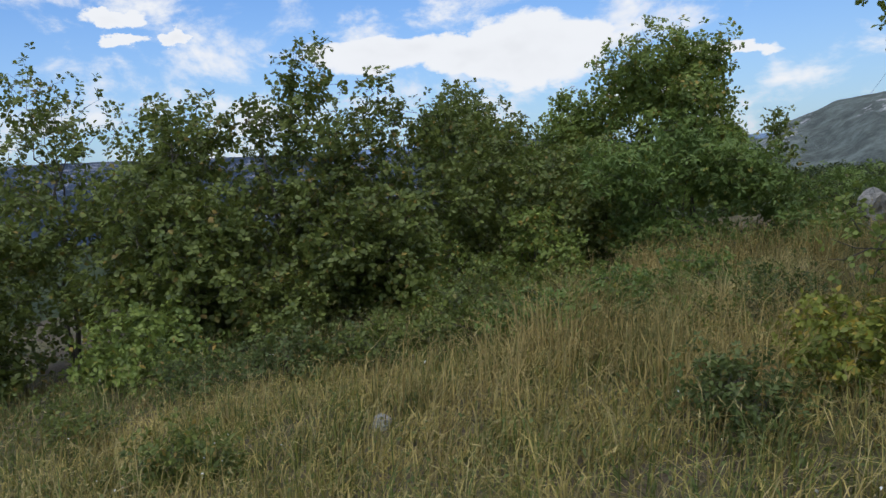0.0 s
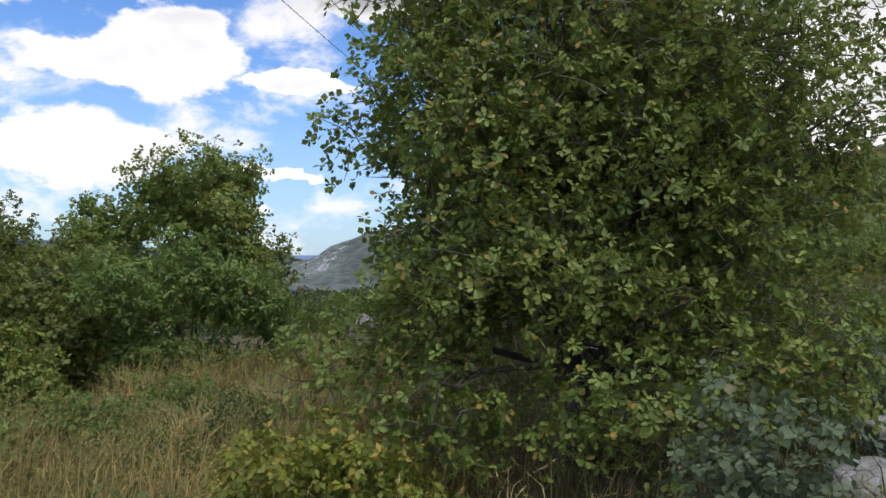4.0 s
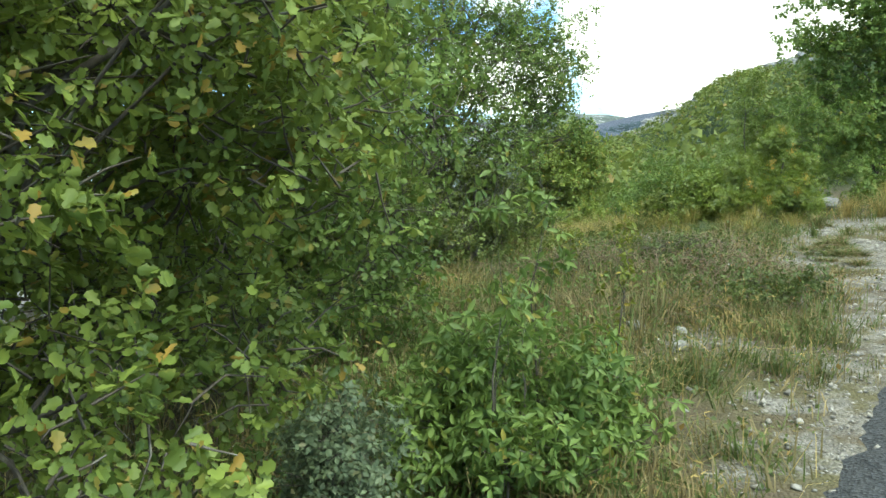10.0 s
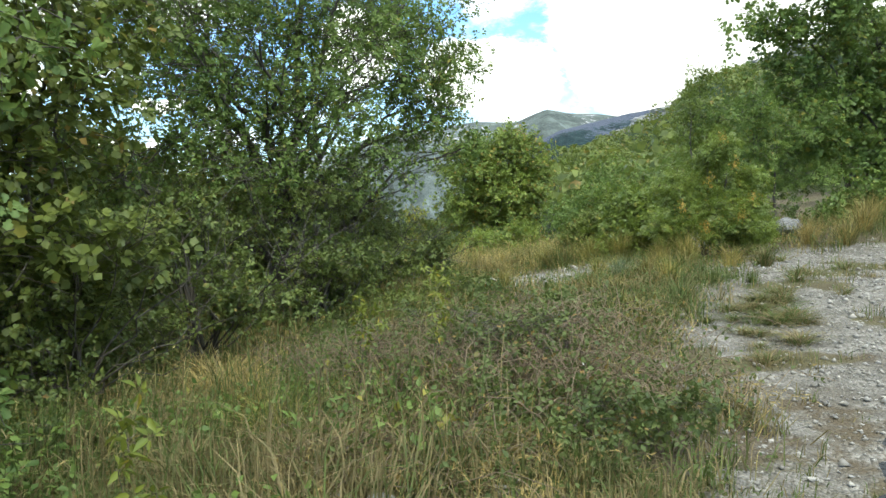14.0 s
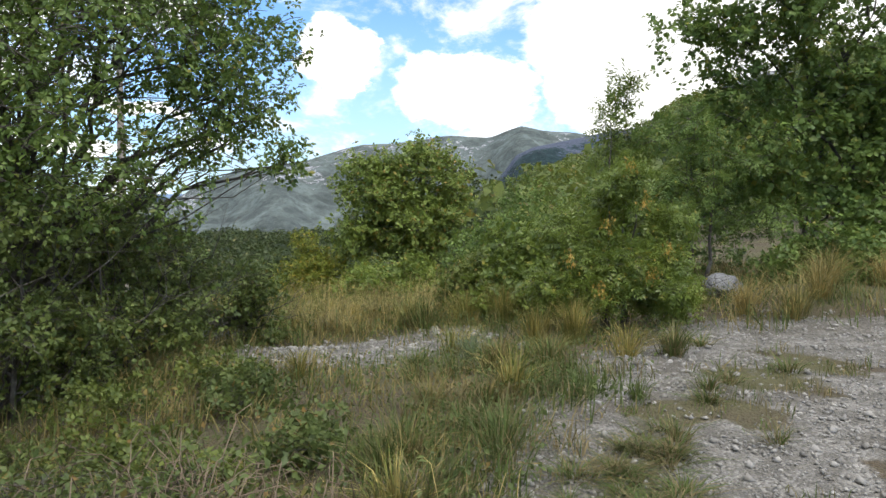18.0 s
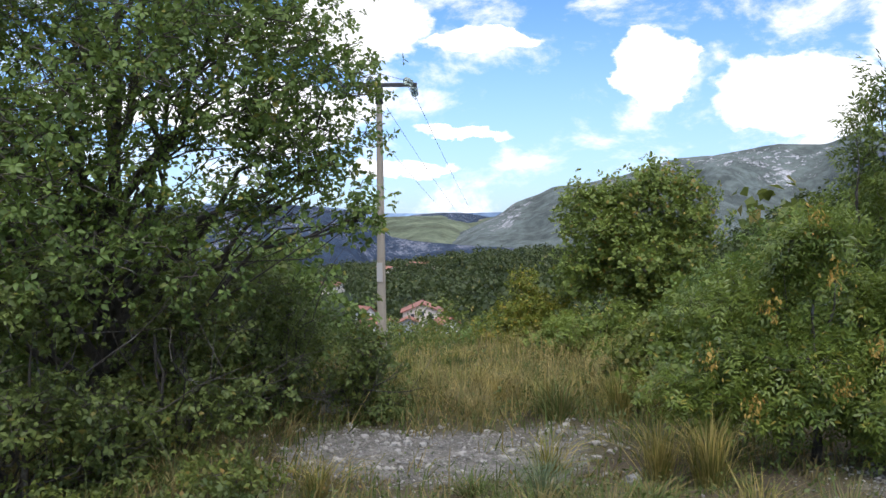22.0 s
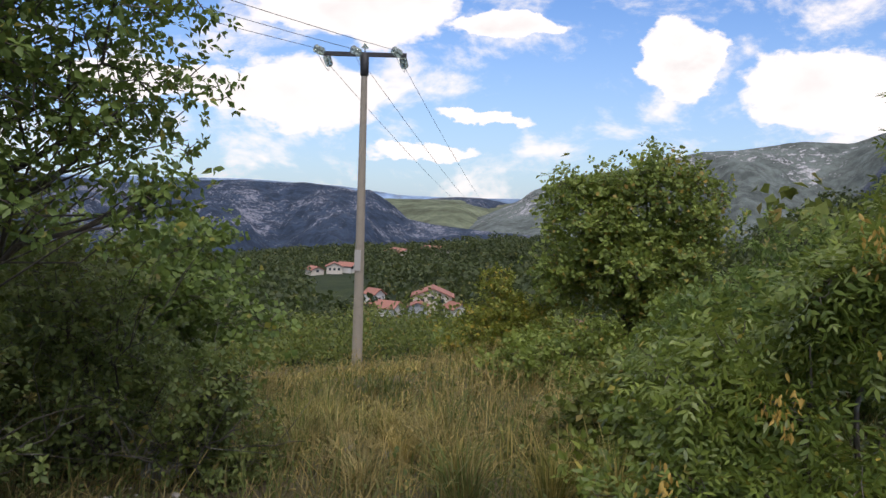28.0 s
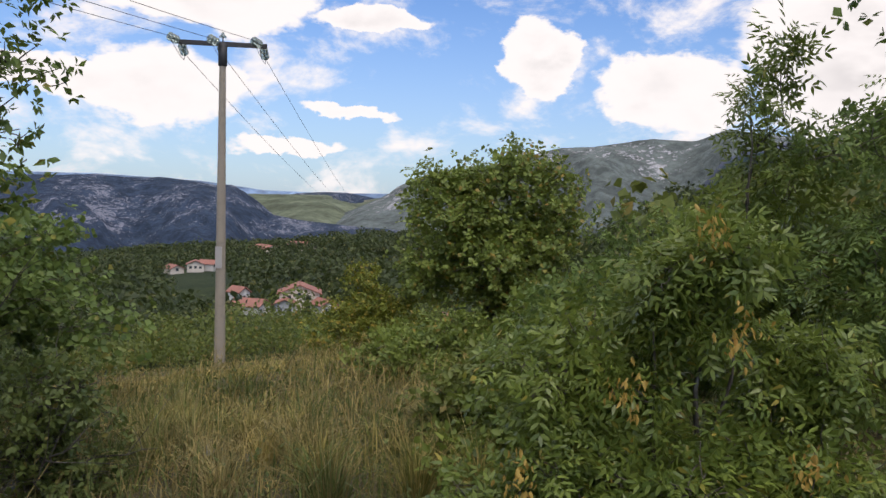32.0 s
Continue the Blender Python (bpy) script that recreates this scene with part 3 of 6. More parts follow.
def blades(name, x, y, height, width, mat, seed=2, lean=0.8, label="", category="grass", lift=0.0, heads=0.0, head_mat=None):
    """Grass: each blade an arching strip; a share carries a seed head."""
    rng = np.random.default_rng(seed)
    count = len(x)
    z = ground_height(x, y) - 0.01 + lift
    drift = 2.2 * wave(x, y, 1.3, seed) + 1.0
    turn, tilt = rng.normal(0, 1.3, count) + drift, np.abs(rng.normal(0, lean, count))
    face = rng.uniform(0, 6.283, count)
    out = np.stack([np.cos(turn), np.sin(turn), np.zeros(count)], 1)
    side = np.stack([np.cos(face), np.sin(face), np.zeros(count)], 1) * width[:, None]
    foot, up = np.stack([x, y, z], 1), np.array([0, 0, 1.0])
    bow = np.minimum(tilt, 2.0)
    b = foot + out * (0.26 * bow * height)[:, None] + up * (height * (0.66 - 0.07 * bow))[:, None]
    tip = foot + out * (0.80 * bow * height)[:, None] + up * (height * (1.0 - 0.30 * bow))[:, None]
    verts = np.stack([foot - side, foot + side, b + side * 0.8, b - side * 0.8, tip], 1).reshape(-1, 3)
    i = (np.arange(count) * 5)[:, None]
    corners = [(0, 1, 2), (0, 2, 3), (3, 2, 4)]
    faces = np.concatenate([i + np.array([c]) for c in corners], 1).reshape(-1, 3)
    if heads:
        pick = np.nonzero(rng.uniform(0, 1, count) < heads)[0]
        many = 5
        k = np.tile(np.linspace(-0.05, 0.28, many), len(pick))[:, None]
        p = np.repeat(pick, many)
        seat = tip[p] + (b[p] - tip[p]) * k
        way = unit(unit(tip[p] - b[p]) + rng.normal(0, 0.35, (len(p), 3)))
        flank = unit(np.cross(way, rng.normal(0, 1, (len(p), 3)))) * 0.004
        grain = np.stack([seat - flank, seat + flank, seat + way * 0.035], 1).reshape(-1, 3)
        faces = np.concatenate([faces, np.arange(len(p) * 3).reshape(-1, 3) + len(verts)])
        verts = np.concatenate([verts, grain])
    ob = new(name, mesh_of(name, verts, faces, mat))
    return tagged(ob, label, category, kind="stuff")


def tufts(rng, count, per, x0, x1, y0, y1, keep, radius=0.09):
    """Blade places gathered into tufts; also one random number a tuft, for its height."""
    x, y = scatter(rng, count, x0, x1, y0, y1, keep)
    bx = np.repeat(x, per) + rng.normal(0, radius, len(x) * per)
    by = np.repeat(y, per) + rng.normal(0, radius, len(x) * per)
    return bx, by, np.repeat(rng.uniform(0, 1, len(x)), per)


def herbs(name, x, y, tall, leaf, mat, seed, label, category="herbs", template=None):
    """Low leafy growth over the ground."""
    rng = np.random.default_rng(seed)
    h = rng.uniform(0.02, 1, len(x)) ** 1.3 * tall
    spots = np.stack([x, y, ground_height(x, y) + h], 1)
    ups = unit(rng.normal(0, 0.5, spots.shape) + np.array([0, 0, 1.0]))
    ob = new(name, leaves(name, spots, rng.normal(0, 1, spots.shape), ups, leaf * rng.uniform(0.6, 1.4, len(x)), PLAIN_LEAF if template is None else template, mat))
    return tagged(ob, label, category, kind="stuff")


def tussock(spot, tall, wide, count, mat, label, seed, name="grass_tussock"):
    """One tuft of fine grass, its blades arching outwards."""
    count = int(count * 0.32)
    rng = np.random.default_rng(seed)
    a, r = rng.uniform(0, 6.283, count), np.abs(rng.normal(0, 0.35, count)) * wide
    foot = np.stack([np.cos(a) * r * 0.5, np.sin(a) * r * 0.5, np.full(count, -0.02)], 1)
    out = np.stack([np.cos(a), np.sin(a), np.zeros(count)], 1) + rng.normal(0, 0.45, (count, 3)) * (1, 1, 0)
    h = tall * rng.uniform(0.45, 1.1, count)
    bow = rng.uniform(0.15, 1.1, count) * wide
    side = unit(np.cross(out, (0, 0, 1.0)) + rng.normal(0, 0.3, (count, 3))) * rng.uniform(0.002, 0.0042, count)[:, None]
    up = np.array([0, 0, 1.0])
    mid = foot + out * (0.35 * bow)[:, None] + up * (0.6 * h)[:, None]
    tip = foot + out * bow[:, None] + up * (h * rng.uniform(0.75, 1.0, count))[:, None]
    verts = np.stack([foot - side, foot + side, mid + side * 0.8, mid - side * 0.8, tip], 1).reshape(-1, 3)
    i = (np.arange(count) * 5)[:, None]
    faces = np.concatenate([i + np.array([c]) for c in ((0, 1, 2), (0, 2, 3), (3, 2, 4))], 1).reshape(-1, 3)
    ob = new(name, mesh_of(name, verts, faces, mat))
    ob.location = (*spot, float(ground_height(*spot)))
    return tagged(ob, label, "grass tuft", "grass tussocks")


def scatter(rng, count, x0, x1, y0, y1, keep):
    x, y = rng.uniform(x0, x1, count), rng.uniform(y0, y1, count)
    ok = rng.uniform(0, 1, count) < keep(x, y)
    return x[ok], y[ok]


def lump(rng, spot, size, rough=0.25, subdivisions=3, sharp=2.2):
    """A broken limestone boulder as a bmesh."""
    bm = bmesh.new()
    bmesh.ops.create_icosphere(bm, subdivisions=subdivisions, radius=1.0)
    shift = Vector(rng.uniform(-50, 50, 3))
    planes = [(Vector(unit(rng.normal(0, 1, 3))), rng.uniform(0.62, 0.9)) for _ in range(9)]
    for v in bm.verts:
        p = v.co.copy()
        for normal, far in planes:
            over = p.dot(normal) - far
            if over > 0:
                p -= normal * over * 0.9
        p += p.normalized() * (noise.fractal(p * sharp + shift, 0.9, 2.1, 4) * rough * 0.5)
        v.co = Vector((p.x * size[0], p.y * size[1], p.z * size[2])) + Vector(spot)
    return bm

# ---------------------------------------------------------------- ground, road and distance
def make_ground():
    rings = np.concatenate([[0.0], np.geomspace(0.25, 3.0, 14), np.arange(3.2, 30, 0.25), np.geomspace(30.5, 4700, 90)])
    count = 360
    a = np.arange(count) * 2 * np.pi / count
    x = 4.0 + rings[1:, None] * np.cos(a)[None]
    y = 8.5 + rings[1:, None] * np.sin(a)[None]
    x, y = np.append(x.ravel(), 4.0), np.append(y.ravel(), 8.5)
    z = ground_height(x, y)
    i = np.arange(len(rings) - 2)[:, None] * count + np.arange(count)[None]
    j = np.arange(len(rings) - 2)[:, None] * count + (np.arange(count)[None] + 1) % count
    quads = np.stack([i, i + count, j + count, j], -1).reshape(-1, 4)
    last = len(x) - 1
    hub = np.stack([np.full(count, last), np.arange(count), (np.arange(count) + 1) % count, np.full(count, last)], 1)
    me = mesh_of("ground", np.stack([x, y, z], 1), quads, GROUND,
                 (("gravel", gravel_share(x, y)), ("woods", smooth(38, 70, np.hypot(x - 5, y - 12)))))
    bm = bmesh.new()
    bm.from_mesh(me)
    bm.verts.ensure_lookup_table()
    for k in range(count):
        bm.faces.new((bm.verts[last], bm.verts[k], bm.verts[(k + 1) % count]))
    bm.to_mesh(me)
    bm.free()
    ob = new("ground", smoothed(me))
    return tagged(ob, "dry stony hillside with pale gravel, soil and grass", "ground", kind="structure")


make_ground()


def along_across(a, c):
    return 0.6 * a + 0.8 * c, 0.8 * a - 0.6 * c


APRON = plain_material("worn_concrete", (0.22, 0.22, 0.215), 0.9, 6.0, 0.5)


def make_road():
    """Asphalt along the walk, its left edge broken, ending at a strip of pale concrete."""
    def slab(name, a0, a1, step, left, right, mat, lift, label):
        rows = np.arange(a0, a1 + 0.01, step)
        cols = np.linspace(0, 1, 26)
        aa, kk = np.meshgrid(rows, cols, indexing="ij")
        cc = left(aa) + (right - left(aa)) * kk
        x, y = along_across(aa, cc)
        z = ground_height(x, y) + lift - 0.05 * (kk < 0.001)
        i = np.arange(len(rows) - 1)[:, None] * 26 + np.arange(25)[None]
        q = np.stack([i, i + 1, i + 27, i + 26], -1).reshape(-1, 4)
        ob = new(name, smoothed(mesh_of(name, np.stack([x, y, z], -1).reshape(-1, 3), q, mat)))
        return tagged(ob, label, "road", kind="structure")
    slab("road", -14, 10.7, 0.08, lambda a: -0.15 + 0.1 * np.maximum(a - 3, 0) - 0.02 * np.maximum(3 - a, 0) + 0.05 * wave(a, a, 0.35) + 0.03 * wave(a, a, 0.12, 2), 4.6, ASPHALT, 0.035,
         "worn grey asphalt road with a crumbling edge")
    slab("road_apron", 10.74, 13.6, 0.1, lambda a: 0.75 + 0.3 * np.maximum(a - 10.74, 0) + 0.05 * wave(a, a, 0.4), 4.6, APRON, 0.03,
         "pale worn concrete apron beyond the asphalt")


make_road()


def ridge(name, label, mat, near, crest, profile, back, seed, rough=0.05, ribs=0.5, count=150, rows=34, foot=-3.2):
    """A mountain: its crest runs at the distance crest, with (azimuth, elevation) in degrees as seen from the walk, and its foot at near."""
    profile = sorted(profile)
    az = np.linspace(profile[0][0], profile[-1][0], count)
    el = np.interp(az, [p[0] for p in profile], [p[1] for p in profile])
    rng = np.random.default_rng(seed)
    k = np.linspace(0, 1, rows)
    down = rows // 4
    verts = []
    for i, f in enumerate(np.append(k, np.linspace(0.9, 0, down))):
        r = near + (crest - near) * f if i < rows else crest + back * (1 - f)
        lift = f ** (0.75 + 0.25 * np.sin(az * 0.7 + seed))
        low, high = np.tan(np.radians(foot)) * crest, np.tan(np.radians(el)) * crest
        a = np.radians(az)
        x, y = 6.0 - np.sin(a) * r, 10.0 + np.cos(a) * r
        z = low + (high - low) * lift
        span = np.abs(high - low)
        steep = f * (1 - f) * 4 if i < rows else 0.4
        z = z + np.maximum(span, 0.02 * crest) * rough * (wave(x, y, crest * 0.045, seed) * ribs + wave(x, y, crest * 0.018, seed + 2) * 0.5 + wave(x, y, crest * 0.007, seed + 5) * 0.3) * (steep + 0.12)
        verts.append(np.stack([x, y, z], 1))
    climbs = np.repeat(np.append(k, np.linspace(0.9, 0, down)), count)
    verts = np.concatenate(verts)
    n_rows = rows + down
    i = np.arange(n_rows - 1)[:, None] * count + np.arange(count - 1)[None]
    quads = np.stack([i, i + count, i + count + 1, i + 1], -1).reshape(-1, 4)
    ob = new(name, smoothed(mesh_of(name, verts, quads, mat, (("climb", climbs),))))
    return tagged(ob, label, "mountain", kind="structure")


# aerial haze and cloud shade are painted into this dark blue base colour
HAZE_RIDGE = mountain_material("haze_shade_karst", (0.025, 0.038, 0.062), (0.24, 0.25, 0.30), 0.0, 80.0, 0.2)
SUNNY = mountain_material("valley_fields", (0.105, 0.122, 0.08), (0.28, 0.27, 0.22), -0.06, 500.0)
# the pale blue here is distance haze put into the base colour
HAZE_HILLS = mountain_material("haze_tinted_hills", (0.16, 0.23, 0.34), (0.24, 0.30, 0.40), -0.1, 900.0)
KARST = mountain_material("bare_karst", (0.088, 0.104, 0.098), (0.46, 0.46, 0.475), 0.0, 300.0, 0.34)
CLIFF = mountain_material("cliffs", (0.018, 0.032, 0.034), (0.10, 0.115, 0.155), 0.03, 45.0, 0.25, 0.2)
SLOPE = mountain_material("wooded_slope", (0.026, 0.040, 0.016), (0.20, 0.205, 0.205), -0.16, 24.0, 0.2, 0.42)

ridge("mountain_middle", "hill with painted blue-grey haze behind the sunlit valley", HAZE_RIDGE, 3300, 4050, [(22, -0.6), (17.5, 0.15), (15.8, 0.3), (14, 0.3), (12.5, 0.05), (11, -0.3), (9, -0.9)], 150, 19, 0.04, 0.6, 80, foot=-1.6)
ridge("backdrop_hills", "hills with painted pale blue haze on the horizon", HAZE_HILLS, 4300, 4550, [(60, 0.6), (45, 0.9), (31, 1.1), (24, 0.8), (20, 0.3), (16, 0.22), (11, 0.3), (4, 0.3), (-10, 0.3)], 100, 11, 0.1, foot=-1.2)
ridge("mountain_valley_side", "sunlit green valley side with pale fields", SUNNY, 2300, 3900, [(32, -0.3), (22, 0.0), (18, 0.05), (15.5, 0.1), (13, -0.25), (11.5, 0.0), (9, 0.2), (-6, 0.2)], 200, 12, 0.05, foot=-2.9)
ridge("mountain_left", "dark scrubby limestone ridge across the valley, shade and haze painted in", HAZE_RIDGE, 1250, 2300, [(75, 1.3), (60, 1.2), (45, 0.9), (38, 0.55), (35, 0.85), (31.2, 1.05), (28, 0.9), (26.9, 1.05), (24.5, 0.8), (23, 0.5), (22.2, 0.65), (21.3, 0.2), (20.3, -0.5), (19.3, -1.4), (17.5, -1.75), (14, -2.1), (9, -2.4), (4, -2.6)], 300, 13, 0.055, 0.7, 220, foot=-6.0)
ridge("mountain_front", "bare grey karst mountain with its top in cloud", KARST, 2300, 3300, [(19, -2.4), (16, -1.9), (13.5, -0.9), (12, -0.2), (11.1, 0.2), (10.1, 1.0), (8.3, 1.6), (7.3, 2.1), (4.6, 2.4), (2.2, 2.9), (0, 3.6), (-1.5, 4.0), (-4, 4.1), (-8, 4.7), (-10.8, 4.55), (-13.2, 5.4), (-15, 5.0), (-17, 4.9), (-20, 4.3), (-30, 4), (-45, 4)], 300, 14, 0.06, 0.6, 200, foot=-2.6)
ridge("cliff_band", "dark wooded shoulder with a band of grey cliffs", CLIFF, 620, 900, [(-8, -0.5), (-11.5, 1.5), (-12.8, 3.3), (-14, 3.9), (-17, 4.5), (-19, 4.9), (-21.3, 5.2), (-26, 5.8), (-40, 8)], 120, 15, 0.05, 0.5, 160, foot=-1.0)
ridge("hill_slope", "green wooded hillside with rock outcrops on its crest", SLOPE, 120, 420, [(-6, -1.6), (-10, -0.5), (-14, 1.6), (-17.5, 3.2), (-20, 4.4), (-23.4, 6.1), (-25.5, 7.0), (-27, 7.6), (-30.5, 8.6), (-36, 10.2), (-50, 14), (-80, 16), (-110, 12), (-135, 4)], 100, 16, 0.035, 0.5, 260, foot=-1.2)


# ---------------------------------------------------------------- stones
GREY_ROCK = rock_material("grey_limestone", (0.13, 0.132, 0.135), (0.065, 0.065, 0.067))


def boulder(name, spot, size, label, seed, sink=0.35, mat=ROCK, rough=0.25):
    rng = np.random.default_rng(seed)
    z = float(ground_height(*spot))
    bm = lump(rng, (0, 0, size[2] * (1 - sink)), size, rough)
    me = bpy.data.meshes.new(name)
    bm.to_mesh(me)
    bm.free()
    me.materials.append(mat)
    ob = new(name, me)
    ob.location = (spot[0], spot[1], z)
    ob.rotation_euler = (0, 0, rng.uniform(0, 6))
    return tagged(ob, label, "rock")


boulder("boulder", (1.98, 4.15), (0.34, 0.25, 0.22), "pale grey weathered limestone boulder in roadside grass", 3, 0.5, rough=0.6)
boulder("boulder", (1.42, 3.35), (0.40, 0.28, 0.16), "flat pale limestone slab beside a boulder", 4, 0.4)
boulder("boulder", (10.25, 15.25), (0.33, 0.24, 0.16), "smooth dark grey limestone boulder under bushes", 5, 0.45, mat=GREY_ROCK, rough=0.2)
boulder("rock", (7.45, 18.7), (0.17, 0.13, 0.12), "small white limestone rock in dry grass", 6, 0.3)
boulder("rock", (5.75, 16.6), (0.07, 0.06, 0.09), "white stone standing among dry grass", 7, 0.2)
boulder("rock", (5.6, 17.0), (0.1, 0.08, 0.06), "low pale stone in dry grass", 8, 0.2)
boulder("rock", (-2.75, 12.2), (0.42, 0.3, 0.42), "jagged pale limestone rock above the grass", 9, 0.3, rough=0.5)
boulder("rock", (-5.2, 2.4), (0.09, 0.07, 0.07), "small white stone in meadow grass", 10, 0.2)
boulder("rock", (4.62, 16.0), (0.28, 0.22, 0.2), "pale rock under thorn bushes", 12, 0.3)
boulder("rock", (9.2, 16.1), (0.22, 0.2, 0.2), "pale limestone rock behind a bush", 13, 0.3)
boulder("rock", (7.9, 18.0), (0.3, 0.2, 0.14), "pale limestone rock in dry grass", 14, 0.3)


for k, (spot, size) in enumerate([((3.99, 7.66), 0.16), ((3.83, 8.5), 0.13), ((4.13, 7.08), 0.12), ((3.75, 7.9), 0.11), ((4.3, 7.5), 0.09), ((4.36, 16.39), 0.2), ((7.58, 13.86), 0.1), ((5.95, 16.9), 0.09), ((8.3, 16.6), 0.16)]):
    boulder("rock", spot, (size * 0.7, size * 0.6, size * 0.45), "broken pale limestone rock among dry weeds", 300 + k, 0.35, rough=0.4)


def crumpled(name, spot, size, label, seed, mat=SCRAP):
    """A creased scrap of plastic sheet."""
    rng = np.random.default_rng(seed)
    g = np.linspace(-1, 1, 13)
    u, v = np.meshgrid(g, g, indexing="ij")
    z = 0.5 * np.abs(wave(u, v, 0.35, seed)) + 0.25 * wave(u, v, 0.18, seed + 1) + 0.6 * (1 - u * u) * (1 - v * v) * 0.5
    p = np.stack([u * size[0] * (1 + 0.2 * wave(v, u, 0.5)), v * size[1], (z + 0.2) * size[2]], -1).reshape(-1, 3)
    i = np.arange(12)[:, None] * 13 + np.arange(12)[None]
    top = np.stack([i, i + 13, i + 14, i + 1], -1).reshape(-1, 4)
    under = p - (0, 0, 0.003)
    ob = new(name, mesh_of(name, np.concatenate([p, under]), np.concatenate([top, top[:, ::-1] + 169]), mat))
    ob.location = (*spot, float(ground_height(*spot)))
    ob.rotation_euler = (0, 0, rng.uniform(0, 6))
    return tagged(ob, label, "litter")


BLUISH = plain_material("pale_blue_plastic", (0.52, 0.62, 0.66), 0.35, 40.0, 0.15)
crumpled("plastic_scrap", (1.88, 3.72), (0.07, 0.14, 0.09), "torn white plastic scrap beside a boulder", 21)
crumpled("plastic_bag", (6.12, 17.3), (0.05, 0.045, 0.1), "crumpled pale blue plastic bag in dry grass", 22, BLUISH)
crumpled("paper_scrap", (5.2, 17.1), (0.05, 0.04, 0.03), "white paper scrap lying in dry grass", 23)


# ---------------------------------------------------------------- power pole and line
def make_pole():
    x, y = -0.9, 32.5
    z = float(ground_height(x, y)) - 0.07
    height = 9.42
    root = thing("utility_pole", (x, y, z), "tall tapered concrete utility pole with a steel crossarm", "utility pole")
    arm_turn = radians(15)
    def tube(name, a, b, r0, r1, mat, sides=14, parent=root, label=""):
        return child(name, tubes(name, [(np.linspace(a, b, 5), np.linspace(r0, r1, 5))], mat, sides), parent, label)
    tube("shaft", (0, 0, -0.2), (0, 0, height - 0.05), 0.165, 0.088, POLE)
    child("cap", tubes("cap", [(np.array([(0, 0, height - 0.62), (0, 0, height - 0.6), (0, 0, height + 0.02), (0, 0, height + 0.06)]), np.array([0.10, 0.125, 0.125, 0.02]))], STEEL, 12), root, "dark steel sleeve")
    bm = bmesh.new()
    bmesh.ops.create_cube(bm, size=1.0)
    for v in bm.verts:
        v.co = Vector((v.co.x * 0.19, v.co.y * 0.02 - 0.155, v.co.z * 0.62 + 3.4))
    bmesh.ops.bevel(bm, geom=bm.edges[:], offset=0.006, segments=1)
    part("number_plate", bm, PLATE, root, "pale metal plate")
    ax = Vector((math.cos(arm_turn), math.sin(arm_turn), 0.0))
    tip = 1.22
    bm = bmesh.new()
    bmesh.ops.create_cube(bm, size=1.0)
    for v in bm.verts:
        v.co = Vector((v.co.x * 2 * tip, v.co.y * 0.11, v.co.z * 0.12))
    bmesh.ops.bevel(bm, geom=bm.edges[:], offset=0.012, segments=2)
    bmesh.ops.transform(bm, matrix=Matrix.Translation((0, 0, height)) @ Matrix.Rotation(arm_turn, 4, "Z"), verts=bm.verts[:])
    part("crossarm", bm, STEEL, root, "dark steel crossarm")
    line_way = Vector((-0.18, 0.95, -0.2)).normalized()
    back_way = Vector((-0.25, -0.96, 0.06)).normalized()
    ends = []
    for k in (-1.15, -0.08, 1.1):
        base = Vector((0, 0, height)) + ax * k
        both = []
        for way, lift in ((line_way, -0.16), (back_way, 0.05)):
            end = base + way * 0.50 + Vector((0, 0, lift))
            rod = tube("insulator", base, end, 0.014, 0.014, STEEL, 6)
            for q in (0.35, 0.6, 0.85):
                at, span = base.lerp(end, q), (end - base).normalized()
                disc = [(at - span * 0.04, 0.02), (at - span * 0.02, 0.115), (at, 0.125), (at + span * 0.03, 0.045), (at + span * 0.05, 0.02)]
                child("disc", tubes("disc", [(np.array([tuple(p) for p, _ in disc]), np.array([r for _, r in disc]))], GLASSY, 14), rod, "greenish glass disc")
            both.append(end)
        ends.append(both)
        loop = [both[0], base + Vector((0.05, 0, -0.42)) + line_way * 0.2, base + Vector((0, 0, -0.40)), both[1]]
        child("jumper_wire", tubes("jumper_wire", [(np.array([tuple(p) for p in loop]), np.full(4, 0.008))], CABLE, 5), root)
    pin = tube("pin_insulator", (0, 0, height + 0.05), (0, 0, height + 0.22), 0.02, 0.015, STEEL, 6)
    child("disc", tubes("disc", [(np.array([(0, 0, height + 0.18), (0, 0, height + 0.21), (0, 0, height + 0.26), (0, 0, height + 0.33)]), np.array([0.10, 0.11, 0.05, 0.03]))], GLASSY, 12), pin, "glass disc")
    for ahead, behind in ends:
        for start, goal, sag in ((ahead, LINE_FAR, 7.0), (behind, LINE_NEAR, 0.9)):
            a = Vector((x, y, z)) + start
            side = ax * (start.dot(ax)) * 1.0
            b = Vector(goal) + side
            k = np.linspace(0, 1, 40)[:, None]
            line = np.array(a)[None] + (np.array(b) - np.array(a))[None] * k - np.array([[0, 0, sag]]) * 4 * k * (1 - k)
            ob = new("power_line", tubes("power_line", [(line, np.full(40, 0.008))], CABLE, 5))
            tagged(ob, "thin grey overhead power line hung from a pole", "power line", "power lines")


LINE_FAR, LINE_NEAR = (-52.0, 306.0, 3.0), (-8.1, -17.0, 6.6)
make_pole()

